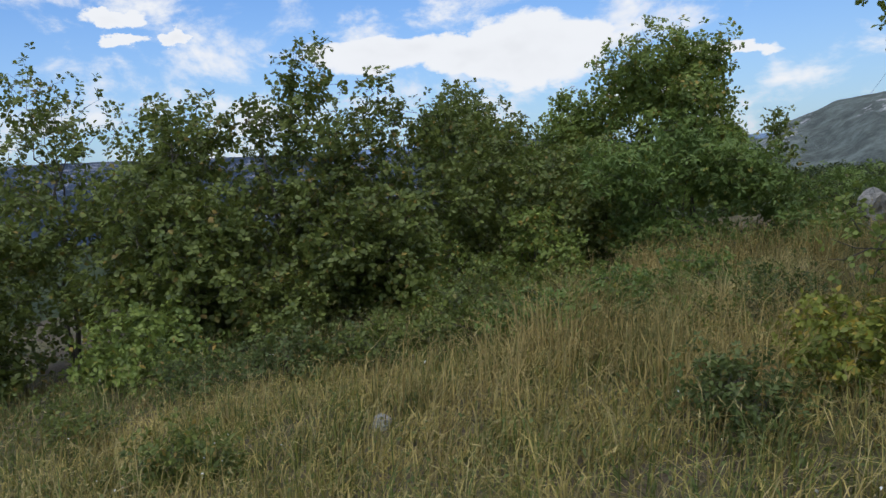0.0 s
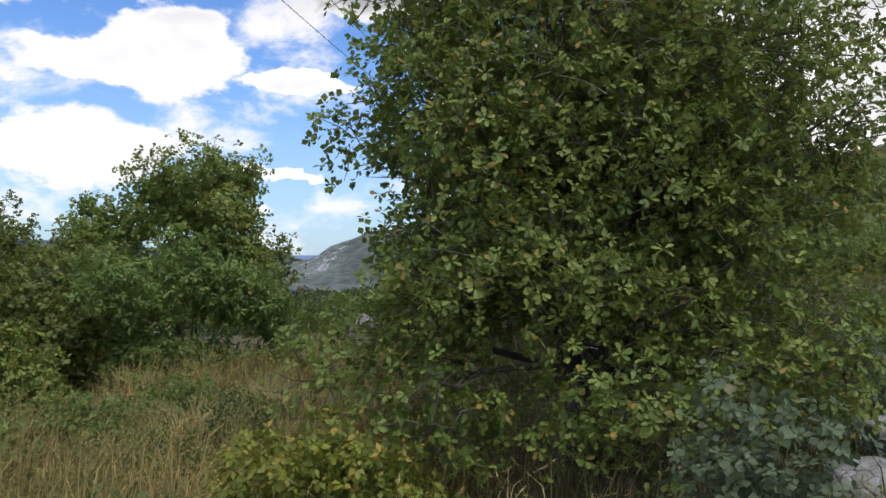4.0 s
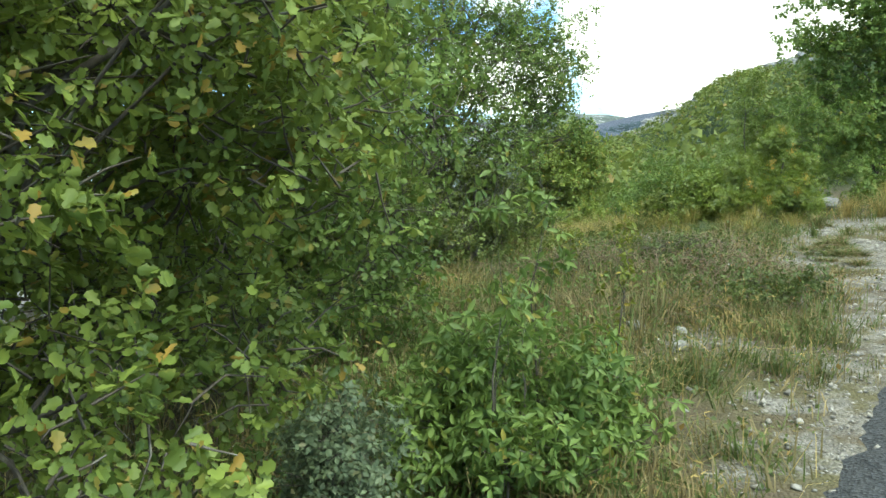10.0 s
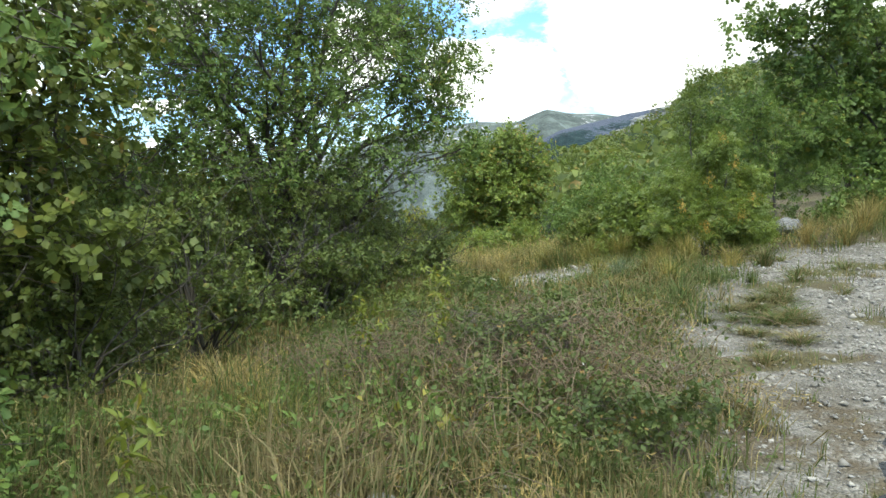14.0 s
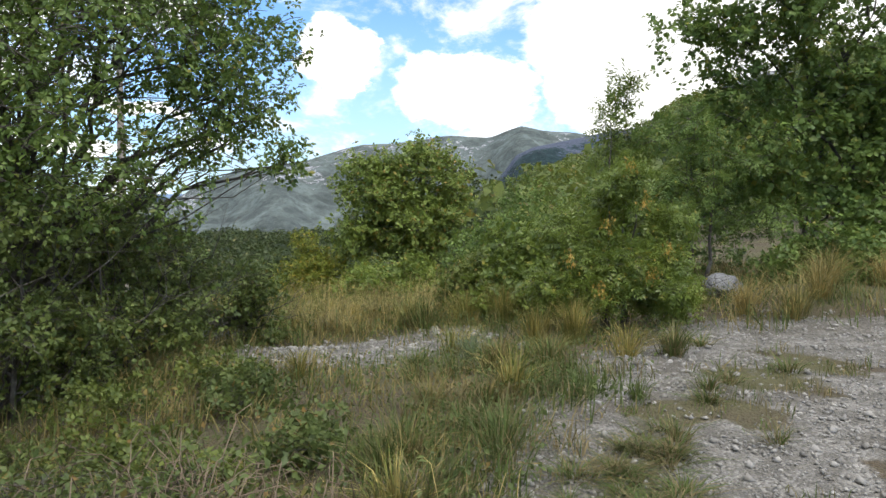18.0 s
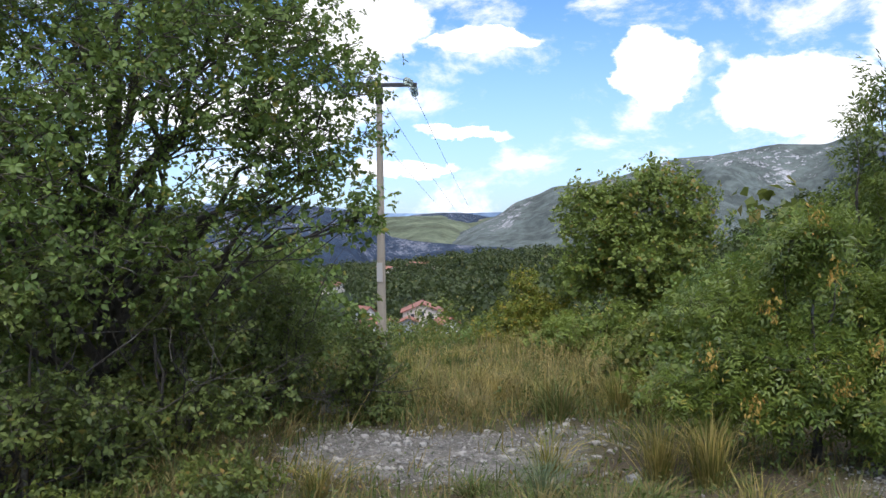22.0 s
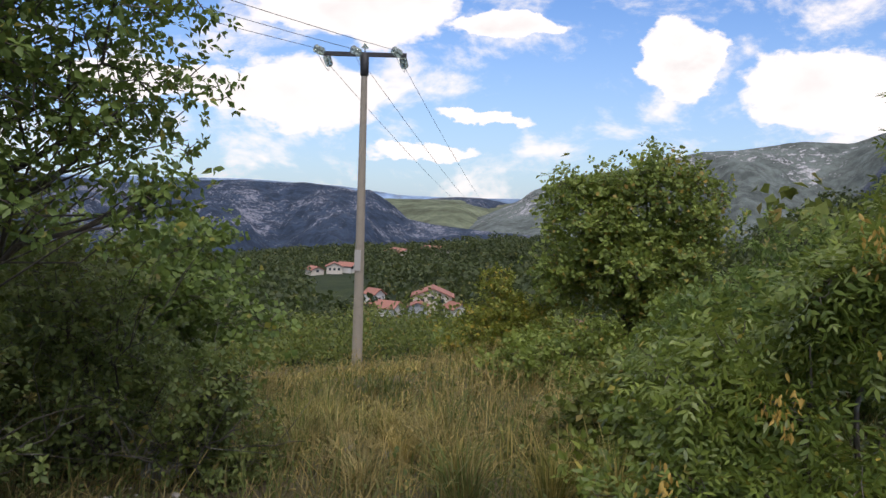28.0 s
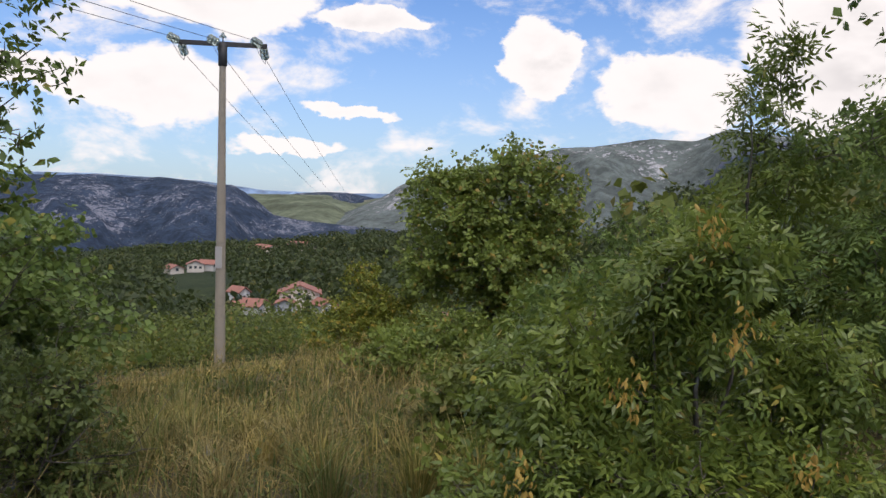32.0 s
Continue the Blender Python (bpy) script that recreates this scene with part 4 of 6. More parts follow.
# ---------------------------------------------------------------- houses in the valley
def house(spot, turn, size, wall_height, roof_height, label, wall_mat, windows, z=None, group="valley houses"):
    """A gabled house: walls, tiled roof, windows; its gable looks along -y before turning."""
    wide, deep = size
    base = float(ground_height(*spot)) + 0.2 if z is None else z
    root = thing("house", (*spot, base), label, "house", group)
    root.rotation_euler = (0, 0, radians(turn))
    bm = bmesh.new()
    w, d, h = wide / 2, deep / 2, wall_height
    f = [bm.verts.new(p) for p in ((-w, -d, 0), (w, -d, 0), (w, -d, h), (0, -d, h + roof_height), (-w, -d, h))]
    g = [bm.verts.new((v.co.x, d, v.co.z)) for v in f]
    bm.faces.new(f)
    bm.faces.new(g[::-1])
    for i in range(5):
        j = (i + 1) % 5
        if i not in (2, 3):
            bm.faces.new((f[j], f[i], g[i], g[j]))
    bm.normal_update()
    part("wall", bm, wall_mat, root)
    for side in (-1, 1):
        bm = bmesh.new()
        rise = roof_height * 1.12
        low, high = Vector((side * w * 1.12, 0, h - roof_height * 0.10)), Vector((0, 0, h + roof_height + 0.04))
        normal = Vector((side * roof_height, 0, w)).normalized() * 0.22
        ring = []
        for y in (-d - 0.6, d + 0.6):
            for p in (low, high, high + normal, low + normal):
                ring.append(bm.verts.new((p.x, y, p.z)))
        for a in ((0, 1, 2, 3), (7, 6, 5, 4), (0, 4, 5, 1), (1, 5, 6, 2), (2, 6, 7, 3), (3, 7, 4, 0)):
            bm.faces.new([ring[k] for k in a])
        bmesh.ops.recalc_face_normals(bm, faces=bm.faces[:])
        part("roof", bm, TILES, root, "red clay tile roof")
    for x, zz, ww, hh in windows:
        bm = bmesh.new()
        bmesh.ops.create_cube(bm, size=1.0)
        for v in bm.verts:
            v.co = Vector((v.co.x * ww + x, v.co.y * 0.16 - d - 0.02, v.co.z * hh + zz))
        part("window", bm, PANE, root, "dark window")
    return root


house((-49.3, 195.0), 17, (9.5, 8), 4.6, 1.9, "two-storey cream house with a low red tile gable", PLASTER, [(-2.4, 3.6, 0.9, 1.1), (0, 4.2, 0.9, 1.1), (2.4, 3.6, 0.9, 1.1), (-2.4, 1.4, 1.0, 1.2), (2.4, 1.4, 1.0, 1.2)], z=-27.0)
house((-50.5, 187.5), 17, (4.6, 4), 2.9, 0.9, "grey annexe with a dark red roof beside a house", GREYWALL, [(-1.1, 1.4, 0.9, 1.0), (1.1, 1.4, 0.9, 1.0)], z=-27.2)
house((-41.8, 190.4), 45, (4.4, 5), 2.2, 1.3, "low white house with a faded red tile roof", WHITEWASH, [(-1.0, 1.2, 0.8, 0.9), (1.0, 1.2, 0.8, 0.9)], z=-26.9)
house((-59.0, 187.5), 78, (5.4, 7.5), 2.2, 1.5, "white bungalow with an orange tile roof", WHITEWASH, [(-1.4, 1.2, 0.9, 0.9), (1.4, 1.2, 0.9, 0.9)], z=-27.4)
house((-65.5, 196.7), 60, (3.6, 4), 2.6, 1.3, "small white house with a red roof", WHITEWASH, [(0, 1.4, 0.8, 0.9)], z=-26.0)
house((-50.2, 110.4), 25, (4.6, 4.4), 2.0, 1.2, "cream house with an orange roof half hidden by trees", PLASTER, [(-1, 1.1, 0.8, 0.9), (1.1, 1.1, 0.8, 0.9)], z=-19.2)
house((-137.8, 329.4), 25, (7, 6), 3.4, 1.6, "distant pinkish house with a tile roof", PLASTER, [(-2, 2.2, 1.0, 1.1), (0, 2.2, 1.0, 1.1), (2, 2.2, 1.0, 1.1)])
house((-134.5, 336.0), 80, (6, 8), 3.0, 1.6, "distant pale house among woods", WHITEWASH, [(-2, 2.5, 1.2, 1.3), (2, 2.5, 1.2, 1.3)])
house((-146.0, 326.0), 50, (6, 7), 2.4, 1.4, "distant pale house with a red roof", PLASTER, [(0, 2, 1.2, 1.2)])
house((-146.0, 440.0), 50, (12, 16), 3.5, 1.8, "far house with a red tile roof", PLASTER, [(0, 2, 1.2, 1.2)])
house((-128.0, 450.0), 70, (9, 14), 3.0, 1.8, "far house with a dark red roof", PLASTER, [(0, 2, 1.2, 1.2)])
house((-5.0, 125.0), 20, (8, 7), 3.4, 1.6, "ochre house with a red tile roof among trees", PLASTER, [(-2, 2, 1.0, 1.1), (1.6, 2, 1.0, 1.1)])
house((92.0, 330.0), 20, (10, 8), 3.2, 1.6, "far pinkish house on the wooded slope", PLASTER, [(-2, 2, 1.0, 1.1), (2, 2, 1.0, 1.1)], z=2.0)


# ---------------------------------------------------------------- woods
def woods(name, count, near, far, b0, b1, mat, leaf, per, tall, seed, label, gap=None):
    """Tree crowns in ragged clumps of leaves, too many to count."""
    rng = np.random.default_rng(seed)
    r = np.sqrt(rng.uniform(near ** 2, far ** 2, count))
    b = np.radians(rng.uniform(b0, b1, count))
    x, y = 5 - np.sin(b) * r, 10 + np.cos(b) * r
    if gap is not None:
        ok = ~gap(x, y)
        x, y = x[ok], y[ok]
    z = ground_height(x, y)
    size = rng.uniform(0.65, 1.35, len(x)) * tall
    spots, axes, sizes, ups = [], [], [], []
    for cx, cy, cz, h in zip(x, y, z, size):
        domes = rng.normal(0, 1, (4, 3)) * np.array([0.3, 0.3, 0.1]) * h + np.array([0, 0, 0.5 * h])
        c = domes[rng.integers(0, 4, per)]
        way = unit(rng.normal(0, 1, (per, 3)) + np.array([0, 0, 0.35]))
        p = c + way * h * np.array([0.34, 0.34, 0.3]) * rng.uniform(0.75, 1.08, (per, 1))
        p[:, 2] = np.maximum(p[:, 2], 0.1)
        spots.append(p + np.array([cx, cy, cz]))
        axes.append(np.cross(way, rng.normal(0, 1, (per, 3))) + rng.normal(0, 0.2, (per, 3)))
        ups.append(way + rng.normal(0, 0.22, (per, 3)))
        sizes.append(np.full(per, h * leaf) * rng.uniform(0.6, 1.3, per))
    spots, axes, sizes, ups = np.concatenate(spots), np.concatenate(axes), np.concatenate(sizes), unit(np.concatenate(ups))
    ob = new(name, leaves(name, spots, axes, ups, sizes, FAR_LEAF, mat))
    return tagged(ob, label, "trees", kind="stuff")


def near_houses(x, y):
    return (((np.degrees(np.arctan2(8 - x, y - 11)) > 11.5) & (np.degrees(np.arctan2(8 - x, y - 11)) < 23.0) & (np.hypot(x, y) > 60) & (np.hypot(x, y) < 203)) | ((np.degrees(np.arctan2(8 - x, y - 11)) > 22.0) & (np.degrees(np.arctan2(8 - x, y - 11)) < 27.0) & (np.hypot(x, y) > 190) & (np.hypot(x, y) < 352)) | (np.hypot(x + 49, y - 106) < 6) | (np.hypot(x + 43, y - 94) < 7) | (np.hypot(x + 128, y - 306) < 20) | (np.hypot(x + 3, y - 120) < 8) | (np.hypot(x + 139, y - 326) < 14))


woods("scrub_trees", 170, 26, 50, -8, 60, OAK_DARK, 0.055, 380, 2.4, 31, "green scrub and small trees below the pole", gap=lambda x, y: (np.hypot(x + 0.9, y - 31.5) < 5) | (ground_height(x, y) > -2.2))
woods("near_woods", 520, 48, 150, -12, 62, WOODS, 0.105, 210, 5.0, 32, "dense green oak woods on the slope", near_houses)
woods("far_woods", 3300, 150, 560, -12, 48, WOODS, 0.20, 50, 6.5, 33, "dark green woods far down the slope", near_houses)
woods("garden_woods", 420, 44, 122, 10, 26, WOODS, 0.105, 150, 2.5, 35, "low green trees below the valley houses")
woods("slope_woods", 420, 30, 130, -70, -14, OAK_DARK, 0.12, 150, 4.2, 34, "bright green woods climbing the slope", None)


def hillside_trees(hill, count, seed):
    """Small crowns over the wooded hill, standing on its mesh."""
    rng = np.random.default_rng(seed)
    me = bpy.data.objects[hill].data
    co = np.empty(len(me.vertices) * 3, np.float32)
    me.vertices.foreach_get("co", co)
    co = co.reshape(-1, 3)
    bearing = np.degrees(np.arctan2(6.0 - co[:, 0], co[:, 1] - 10.0))
    near = np.nonzero((bearing < -5) & (bearing > -52) & (np.hypot(co[:, 0] - 6, co[:, 1] - 10) < 414))[0]
    feet = co[rng.choice(near, count)] + rng.normal(0, 1, (count, 3)) * (2.2, 2.2, 0.2)
    tall = rng.uniform(1.6, 4.2, count)
    per = 22
    way = unit(rng.normal(0, 1, (count, per, 3)) + np.array([0, 0, 0.45]))
    spots = feet[:, None] + np.array([0, 0, 0.3]) * tall[:, None, None] + way * tall[:, None, None] * np.array([0.55, 0.55, 0.45])
    axes = np.cross(way, rng.normal(0, 1, way.shape))
    sizes = np.repeat(tall * 0.34, per) * rng.uniform(0.6, 1.3, count * per)
    ob = new("hillside_trees", leaves("hillside_trees", spots.reshape(-1, 3), axes.reshape(-1, 3), way.reshape(-1, 3), sizes, FAR_LEAF, OAK_DARK))
    return tagged(ob, "small dark green trees over the steep hillside", "trees", kind="stuff")


hillside_trees("hill_slope", 3000, 36)
OUTCROP = rock_material("outcrop_rock", (0.26, 0.262, 0.27), (0.12, 0.125, 0.135))
rng = np.random.default_rng(37)
for k in range(16):
    a = radians(-18.5 - 0.95 * k + rng.uniform(-0.3, 0.3))
    far = 409.0
    rise = float(np.interp(math.degrees(a), (-36, -30.5, -27, -25.5, -23.4, -20, -17.5), (10.2, 8.6, 7.6, 7.0, 6.1, 4.4, 3.2)))
    bm = lump(rng, (0, 0, 0), (rng.uniform(4, 8), rng.uniform(3, 5), rng.uniform(2.0, 3.6)), 0.6, 3, 2.8)
    me = bpy.data.meshes.new("rock_outcrop")
    bm.to_mesh(me)
    bm.free()
    me.materials.append(OUTCROP)
    ob = new("rock_outcrop", me)
    ob.location = (6.0 - math.sin(a) * far, 10.0 + math.cos(a) * far, math.tan(radians(rise)) * 420 - rng.uniform(1.0, 2.6))
    ob.rotation_euler = (0, 0, a)
    tagged(ob, "grey limestone outcrop on the crest of a wooded hill", "rock", "outcrops on the hill crest")

# ---------------------------------------------------------------- trees and bushes
for k, (spot, tall, wide) in enumerate([((-42.8, 179.7), 5.6, 1.2), ((-65.0, 200.6), 6.0, 0.5)]):
    plant("cypress_tree", spot, [(0, 0, tall * h, wide * w, wide * w, tall * 0.16) for h, w in ((0.15, 0.95), (0.35, 0.85), (0.55, 0.6), (0.75, 0.38), (0.9, 0.16))],
          "dark narrow cypress beside the valley houses", "tree", WOODS, PLAIN_LEAF, 0.34, 1500, 120, girth=0.1, seed=40 + k, group="cypresses by the houses", cluster=0.5, ragged=0.1)

# hedge of small oaks seen first, beyond the sloping meadow
HEDGE = [((-14.2, 5.0), 5.8, 1.4, 0.5), ((-11.4, 5.6), 4.0, 1.5, 1.0), ((-10.2, 6.9), 4.1, 1.5, 1.0), ((-9.5, 8.7), 3.9, 1.5, 1.0), ((-8.8, 10.3), 3.1, 1.2, 0.8), ((-12.5, 3.2), 3.0, 1.4, 0.9), ((-8.0, 12.3), 2.6, 1.2, 0.8), ((-10.6, 5.0), 2.6, 1.3, 0.7), ((-9.4, 7.4), 2.9, 1.3, 0.8), ((-12.9, 6.6), 4.6, 1.3, 0.6), ((-7.6, 10.9), 2.0, 1.1, 0.6)]
for k, (spot, tall, wide, full) in enumerate(HEDGE):
    plant("oak_tree", spot, [(0, 0, tall * 0.75, wide * 0.75, wide * 0.75, tall * 0.25), (0.5 * wide, -0.35 * wide, tall * 0.45, wide * 0.75, wide * 0.75, tall * 0.28),
                             (-0.5 * wide, -0.3 * wide, tall * 0.42, wide * 0.75, wide * 0.75, tall * 0.28), (0.1, -0.4 * wide, tall * 0.17, wide * 0.9, wide * 0.7, tall * 0.16)],
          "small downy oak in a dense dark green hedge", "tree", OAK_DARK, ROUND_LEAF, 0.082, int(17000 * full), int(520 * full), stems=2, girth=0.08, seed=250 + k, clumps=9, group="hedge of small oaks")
plant("oak_tree", (-10.7, 24.7), [(0.2, 0, 5.6, 2.3, 2.0, 1.4), (1.5, -0.4, 4.5, 1.8, 1.6, 1.2), (-1.7, 0.2, 4.3, 2.0, 1.7, 1.3), (0.4, -0.6, 2.9, 2.5, 1.8, 1.2), (-2.8, -0.4, 3.0, 1.8, 1.4, 1.3), (-4.6, -0.6, 2.4, 1.8, 1.4, 1.3), (0.0, -0.6, 4.3, 1.6, 1.2, 1.0), (2.2, -0.5, 3.1, 1.5, 1.2, 1.2), (0.5, -1.0, 1.7, 2.6, 1.4, 1.2), (-2.4, -1.0, 1.8, 2.0, 1.4, 1.2), (2.6, -0.8, 1.5, 1.6, 1.2, 1.1)],
      "tall rounded oak standing above the hedge", "tree", OAK, ROUND_LEAF, 0.14, 52000, 1400, girth=0.15, seed=61, clumps=10)
plant("ash_bush", (-5.2, 10.4), [(0, 0, 1.8, 0.8, 0.8, 0.6), (-0.9, -0.3, 1.4, 0.8, 0.8, 0.6), (0.9, -0.1, 1.2, 0.9, 0.9, 0.6), (0, -0.5, 0.5, 1.1, 0.8, 0.45), (1.6, 0.1, 0.5, 0.8, 0.8, 0.45)],
      "fresh green bush with feathery leaves in the meadow", "bush", FRESH, LONG_LEAF, 0.10, 17000, 520, stems=3, girth=0.05, seed=62)
for k, (spot, tall, wide) in enumerate([((-7.3, 9.0), 1.3, 0.9), ((-6.6, 10.8), 1.7, 0.9), ((-8.3, 7.4), 1.1, 0.9), ((-9.2, 5.4), 1.1, 0.9), ((-10.0, 3.8), 1.2, 1.0)]):
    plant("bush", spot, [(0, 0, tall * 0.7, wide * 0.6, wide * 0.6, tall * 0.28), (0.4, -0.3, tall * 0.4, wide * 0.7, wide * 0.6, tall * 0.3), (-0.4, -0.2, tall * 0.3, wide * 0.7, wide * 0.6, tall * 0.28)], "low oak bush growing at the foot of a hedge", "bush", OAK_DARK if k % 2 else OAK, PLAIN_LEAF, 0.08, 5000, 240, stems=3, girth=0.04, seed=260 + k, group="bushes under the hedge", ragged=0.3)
plant("oak_tree", (-16.5, 22.0), [(0, 0, 4.2, 1.8, 1.6, 1.2), (1.6, 0, 3.4, 1.6, 1.4, 1.2), (-1.6, -0.2, 3.4, 1.6, 1.4, 1.2), (0.5, -0.5, 2.0, 2.2, 1.4, 1.2)], "oak tree behind the end of a hedge", "tree", OAK_DARK, ROUND_LEAF, 0.13, 14000, 420, girth=0.13, seed=66)
plant("oak_sapling", (-4.1, 11.3), [(0, 0, 1.5, 0.35, 0.35, 0.7), (0.1, 0, 2.0, 0.25, 0.25, 0.35)], "thin young oak above the bushes", "tree", OAK_DARK, PLAIN_LEAF, 0.08, 900, 60, girth=0.025, seed=63)
plant("bush", (-3.6, 13.6), [(0, 0, 0.6, 1.3, 1.0, 0.6), (1.2, 0.5, 0.4, 1.0, 1.0, 0.4)], "low green bush behind pale rock", "bush", FRESH, PLAIN_LEAF, 0.075, 7000, 260, stems=3, girth=0.04, seed=64)

# the great oak beside the road
plant("oak_tree", (-0.2, 4.4), [(0.15, 0.0, 4.7, 1.4, 1.5, 1.2), (-0.75, -0.2, 3.6, 1.0, 1.3, 1.0), (0.9, -0.1, 3.7, 1.2, 1.3, 1.0), (0.2, -0.5, 2.7, 1.4, 1.0, 0.9), (-1.1, -0.3, 2.2, 0.9, 1.0, 0.8),
                                (1.3, 0.0, 2.3, 1.0, 1.0, 0.8), (-0.2, -0.55, 1.5, 1.3, 0.95, 0.8), (1.0, -0.3, 1.3, 1.0, 0.9, 0.6), (-1.2, -0.5, 0.85, 1.0, 0.8, 0.6), (0.3, -0.75, 0.7, 1.1, 0.7, 0.5), (-0.9, -1.0, 0.6, 0.8, 0.6, 0.42), (0.2, -1.2, 0.55, 0.8, 0.5, 0.38), (-0.3, -0.5, 3.4, 1.2, 0.9, 0.9), (-1.2, -0.1, 2.9, 0.55, 0.8, 0.7), (-1.2, -0.1, 1.5, 0.6, 0.8, 0.6),
                                (-0.1, -0.8, 2.1, 0.9, 0.6, 0.6), (0.6, -0.7, 2.2, 0.8, 0.6, 0.6), (-0.8, -0.7, 2.6, 0.7, 0.6, 0.6), (1.1, 0.6, 1.4, 0.8, 0.8, 0.7), (1.1, 0.7, 2.9, 0.8, 0.8, 0.8), (1.4, -0.6, 0.75, 0.55, 0.5, 0.4),
                                (-0.6, -1.05, 1.4, 0.7, 0.5, 0.6), (0.3, -1.1, 1.3, 0.7, 0.5, 0.55), (0.95, -0.85, 1.7, 0.7, 0.5, 0.6), (-0.2, -1.0, 2.3, 0.8, 0.5, 0.6), (0.8, -0.9, 2.7, 0.8, 0.5, 0.6), (-1.0, -0.9, 2.0, 0.6, 0.5, 0.6), (1.5, 0.3, 1.9, 0.6, 0.7, 0.6), (1.2, 0.0, 4.3, 0.8, 0.8, 0.6), (1.7, 0.1, 3.2, 0.7, 0.7, 0.6), (1.7, -0.2, 2.5, 0.6, 0.6, 0.5)],
      "broad downy oak with lobed leaves reaching to the ground", "tree", OAK, OAK_LEAF, 0.049, 112000, 4400, girth=0.13, seed=70, clumps=10, cluster=1.9, shown=(0.8, 0.5))
plant("oak_tree", (0.9, 8.2), [(0, 0, 4.2, 1.6, 1.6, 1.2), (0.6, -0.6, 3.0, 1.3, 1.3, 1.0), (-0.8, -0.4, 3.0, 1.3, 1.3, 1.0), (0.7, -0.9, 1.7, 1.1, 1.0, 0.9), (-0.4, -1.2, 1.4, 1.3, 1.0, 0.9), (0.5, -0.5, 0.7, 1.0, 1.0, 0.6)],
      "downy oak with dark trunks behind the grass", "tree", FRESH, OAK_LEAF, 0.058, 38000, 1600, stems=3, girth=0.10, seed=71, cluster=1.9, shown=(0.8, -0.2))
plant("pear_tree", (2.7, 15.0), [(0.3, -0.3, 5.2, 2.0, 2.0, 1.0), (1.4, -0.4, 4.2, 1.5, 1.5, 0.8), (-1.0, -0.6, 4.2, 1.8, 1.6, 1.1), (2.3, -0.3, 3.1, 0.8, 0.8, 0.55), (0.6, -1.2, 3.2, 1.6, 1.2, 0.8), (1.9, 0.0, 3.7, 1.0, 1.0, 0.5), (-2.0, 0.4, 4.4, 1.8, 1.6, 1.1),
                                 (-0.5, -2.2, 3.4, 1.6, 1.4, 1.1), (0.4, -1.4, 2.2, 1.6, 1.3, 0.7), (1.4, -0.8, 2.2, 1.0, 1.0, 0.6), (-1.2, -2.4, 2.0, 1.3, 1.2, 0.8), (0.4, -0.8, 2.9, 1.0, 0.8, 0.6), (-0.6, -1.0, 2.6, 1.2, 0.9, 0.6), (1.2, -0.5, 3.0, 0.9, 0.8, 0.5), (0.2, -0.6, 3.9, 1.4, 1.0, 0.6), (2.1, -0.5, 3.3, 0.8, 0.7, 0.5), (1.8, -0.7, 3.9, 1.0, 0.9, 0.5), (-0.4, -1.2, 3.2, 1.0, 0.8, 0.5), (2.35, -0.3, 2.7, 0.45, 0.45, 0.35), (2.2, 0.3, 2.8, 0.5, 0.5, 0.35), (2.7, -0.3, 2.25, 0.2, 0.2, 0.15)],
      "airy wild pear tree with small leaves and dark limbs", "tree", FRESH, PLAIN_LEAF, 0.055, 86000, 4300, girth=0.12, seed=72, cluster=2.3, clumps=15, ragged=0.45,
      limbs=[((0, 0, 1.4), (2.5, -0.3, 2.7), 0.05), ((0, -0.1, 1.2), (1.2, -0.8, 4.6), 0.06), ((0, 0, 1.6), (-1.6, -1.2, 4.4), 0.06), ((0.1, -0.2, 0.9), (0.2, -2.4, 3.3), 0.055), ((0, 0, 2.0), (2.0, 0.1, 4.6), 0.045), ((0, 0, 0.8), (1.3, -1.2, 2.5), 0.04)])
for k, (spot, tall) in enumerate([((0.0, 7.2), 5.2), ((-0.4, 11.2), 5.0), ((-0.4, 17.6), 3.0), ((0.6, 13.6), 3.0), ((1.9, 18.9), 2.4), ((0.9, 11.0), 5.4), ((1.7, 16.9), 2.6)]):
    plant("oak_tree", spot, [(0, 0, tall * 0.75, 1.3, 1.3, tall * 0.22), (0.5, -0.3, tall * 0.5, 1.3, 1.2, tall * 0.22), (-0.4, -0.2, tall * 0.45, 1.2, 1.2, tall * 0.22), (0, -0.3, tall * 0.2, 1.3, 1.2, tall * 0.18)],
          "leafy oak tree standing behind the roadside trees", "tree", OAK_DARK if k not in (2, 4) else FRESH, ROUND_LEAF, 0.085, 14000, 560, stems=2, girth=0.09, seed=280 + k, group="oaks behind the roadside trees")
for k, (spot, tall, wide, count) in enumerate([((3.9, 14.4), 1.7, 0.9, 15000), ((3.3, 13.2), 2.0, 1.1, 16000), ((2.3, 12.0), 2.1, 1.2, 14000), ((4.75, 15.95), 1.0, 0.55, 5000), ((1.4, 10.8), 2.0, 1.2, 12000), ((3.8, 16.1), 1.9, 1.0, 14000)]):
    rng = np.random.default_rng(700 + k)
    lobes = [(*(rng.uniform(-0.5, 0.5, 2) * wide), tall * h, wide * rng.uniform(0.35, 0.6), wide * rng.uniform(0.35, 0.6), tall * rng.uniform(0.14, 0.24)) for h in (0.16, 0.2, 0.36, 0.45, 0.6, 0.75)]
    plant("thorn_bush", spot, lobes, "dense thorn bush with tangled grey twigs", "bush", THORN, PLAIN_LEAF, 0.052, int(count * 0.7), 900, stems=6, girth=0.05, seed=80 + k, group="thorn bushes", cluster=2.6, ragged=0.4, clumps=5,
          limbs=[((0, 0, 0.1), (*(rng.uniform(-1.1, 1.1, 2) * wide + (0.35 * wide, -0.3 * wide)), tall * rng.uniform(0.25, 1.0)), 0.011) for _ in range(9)])

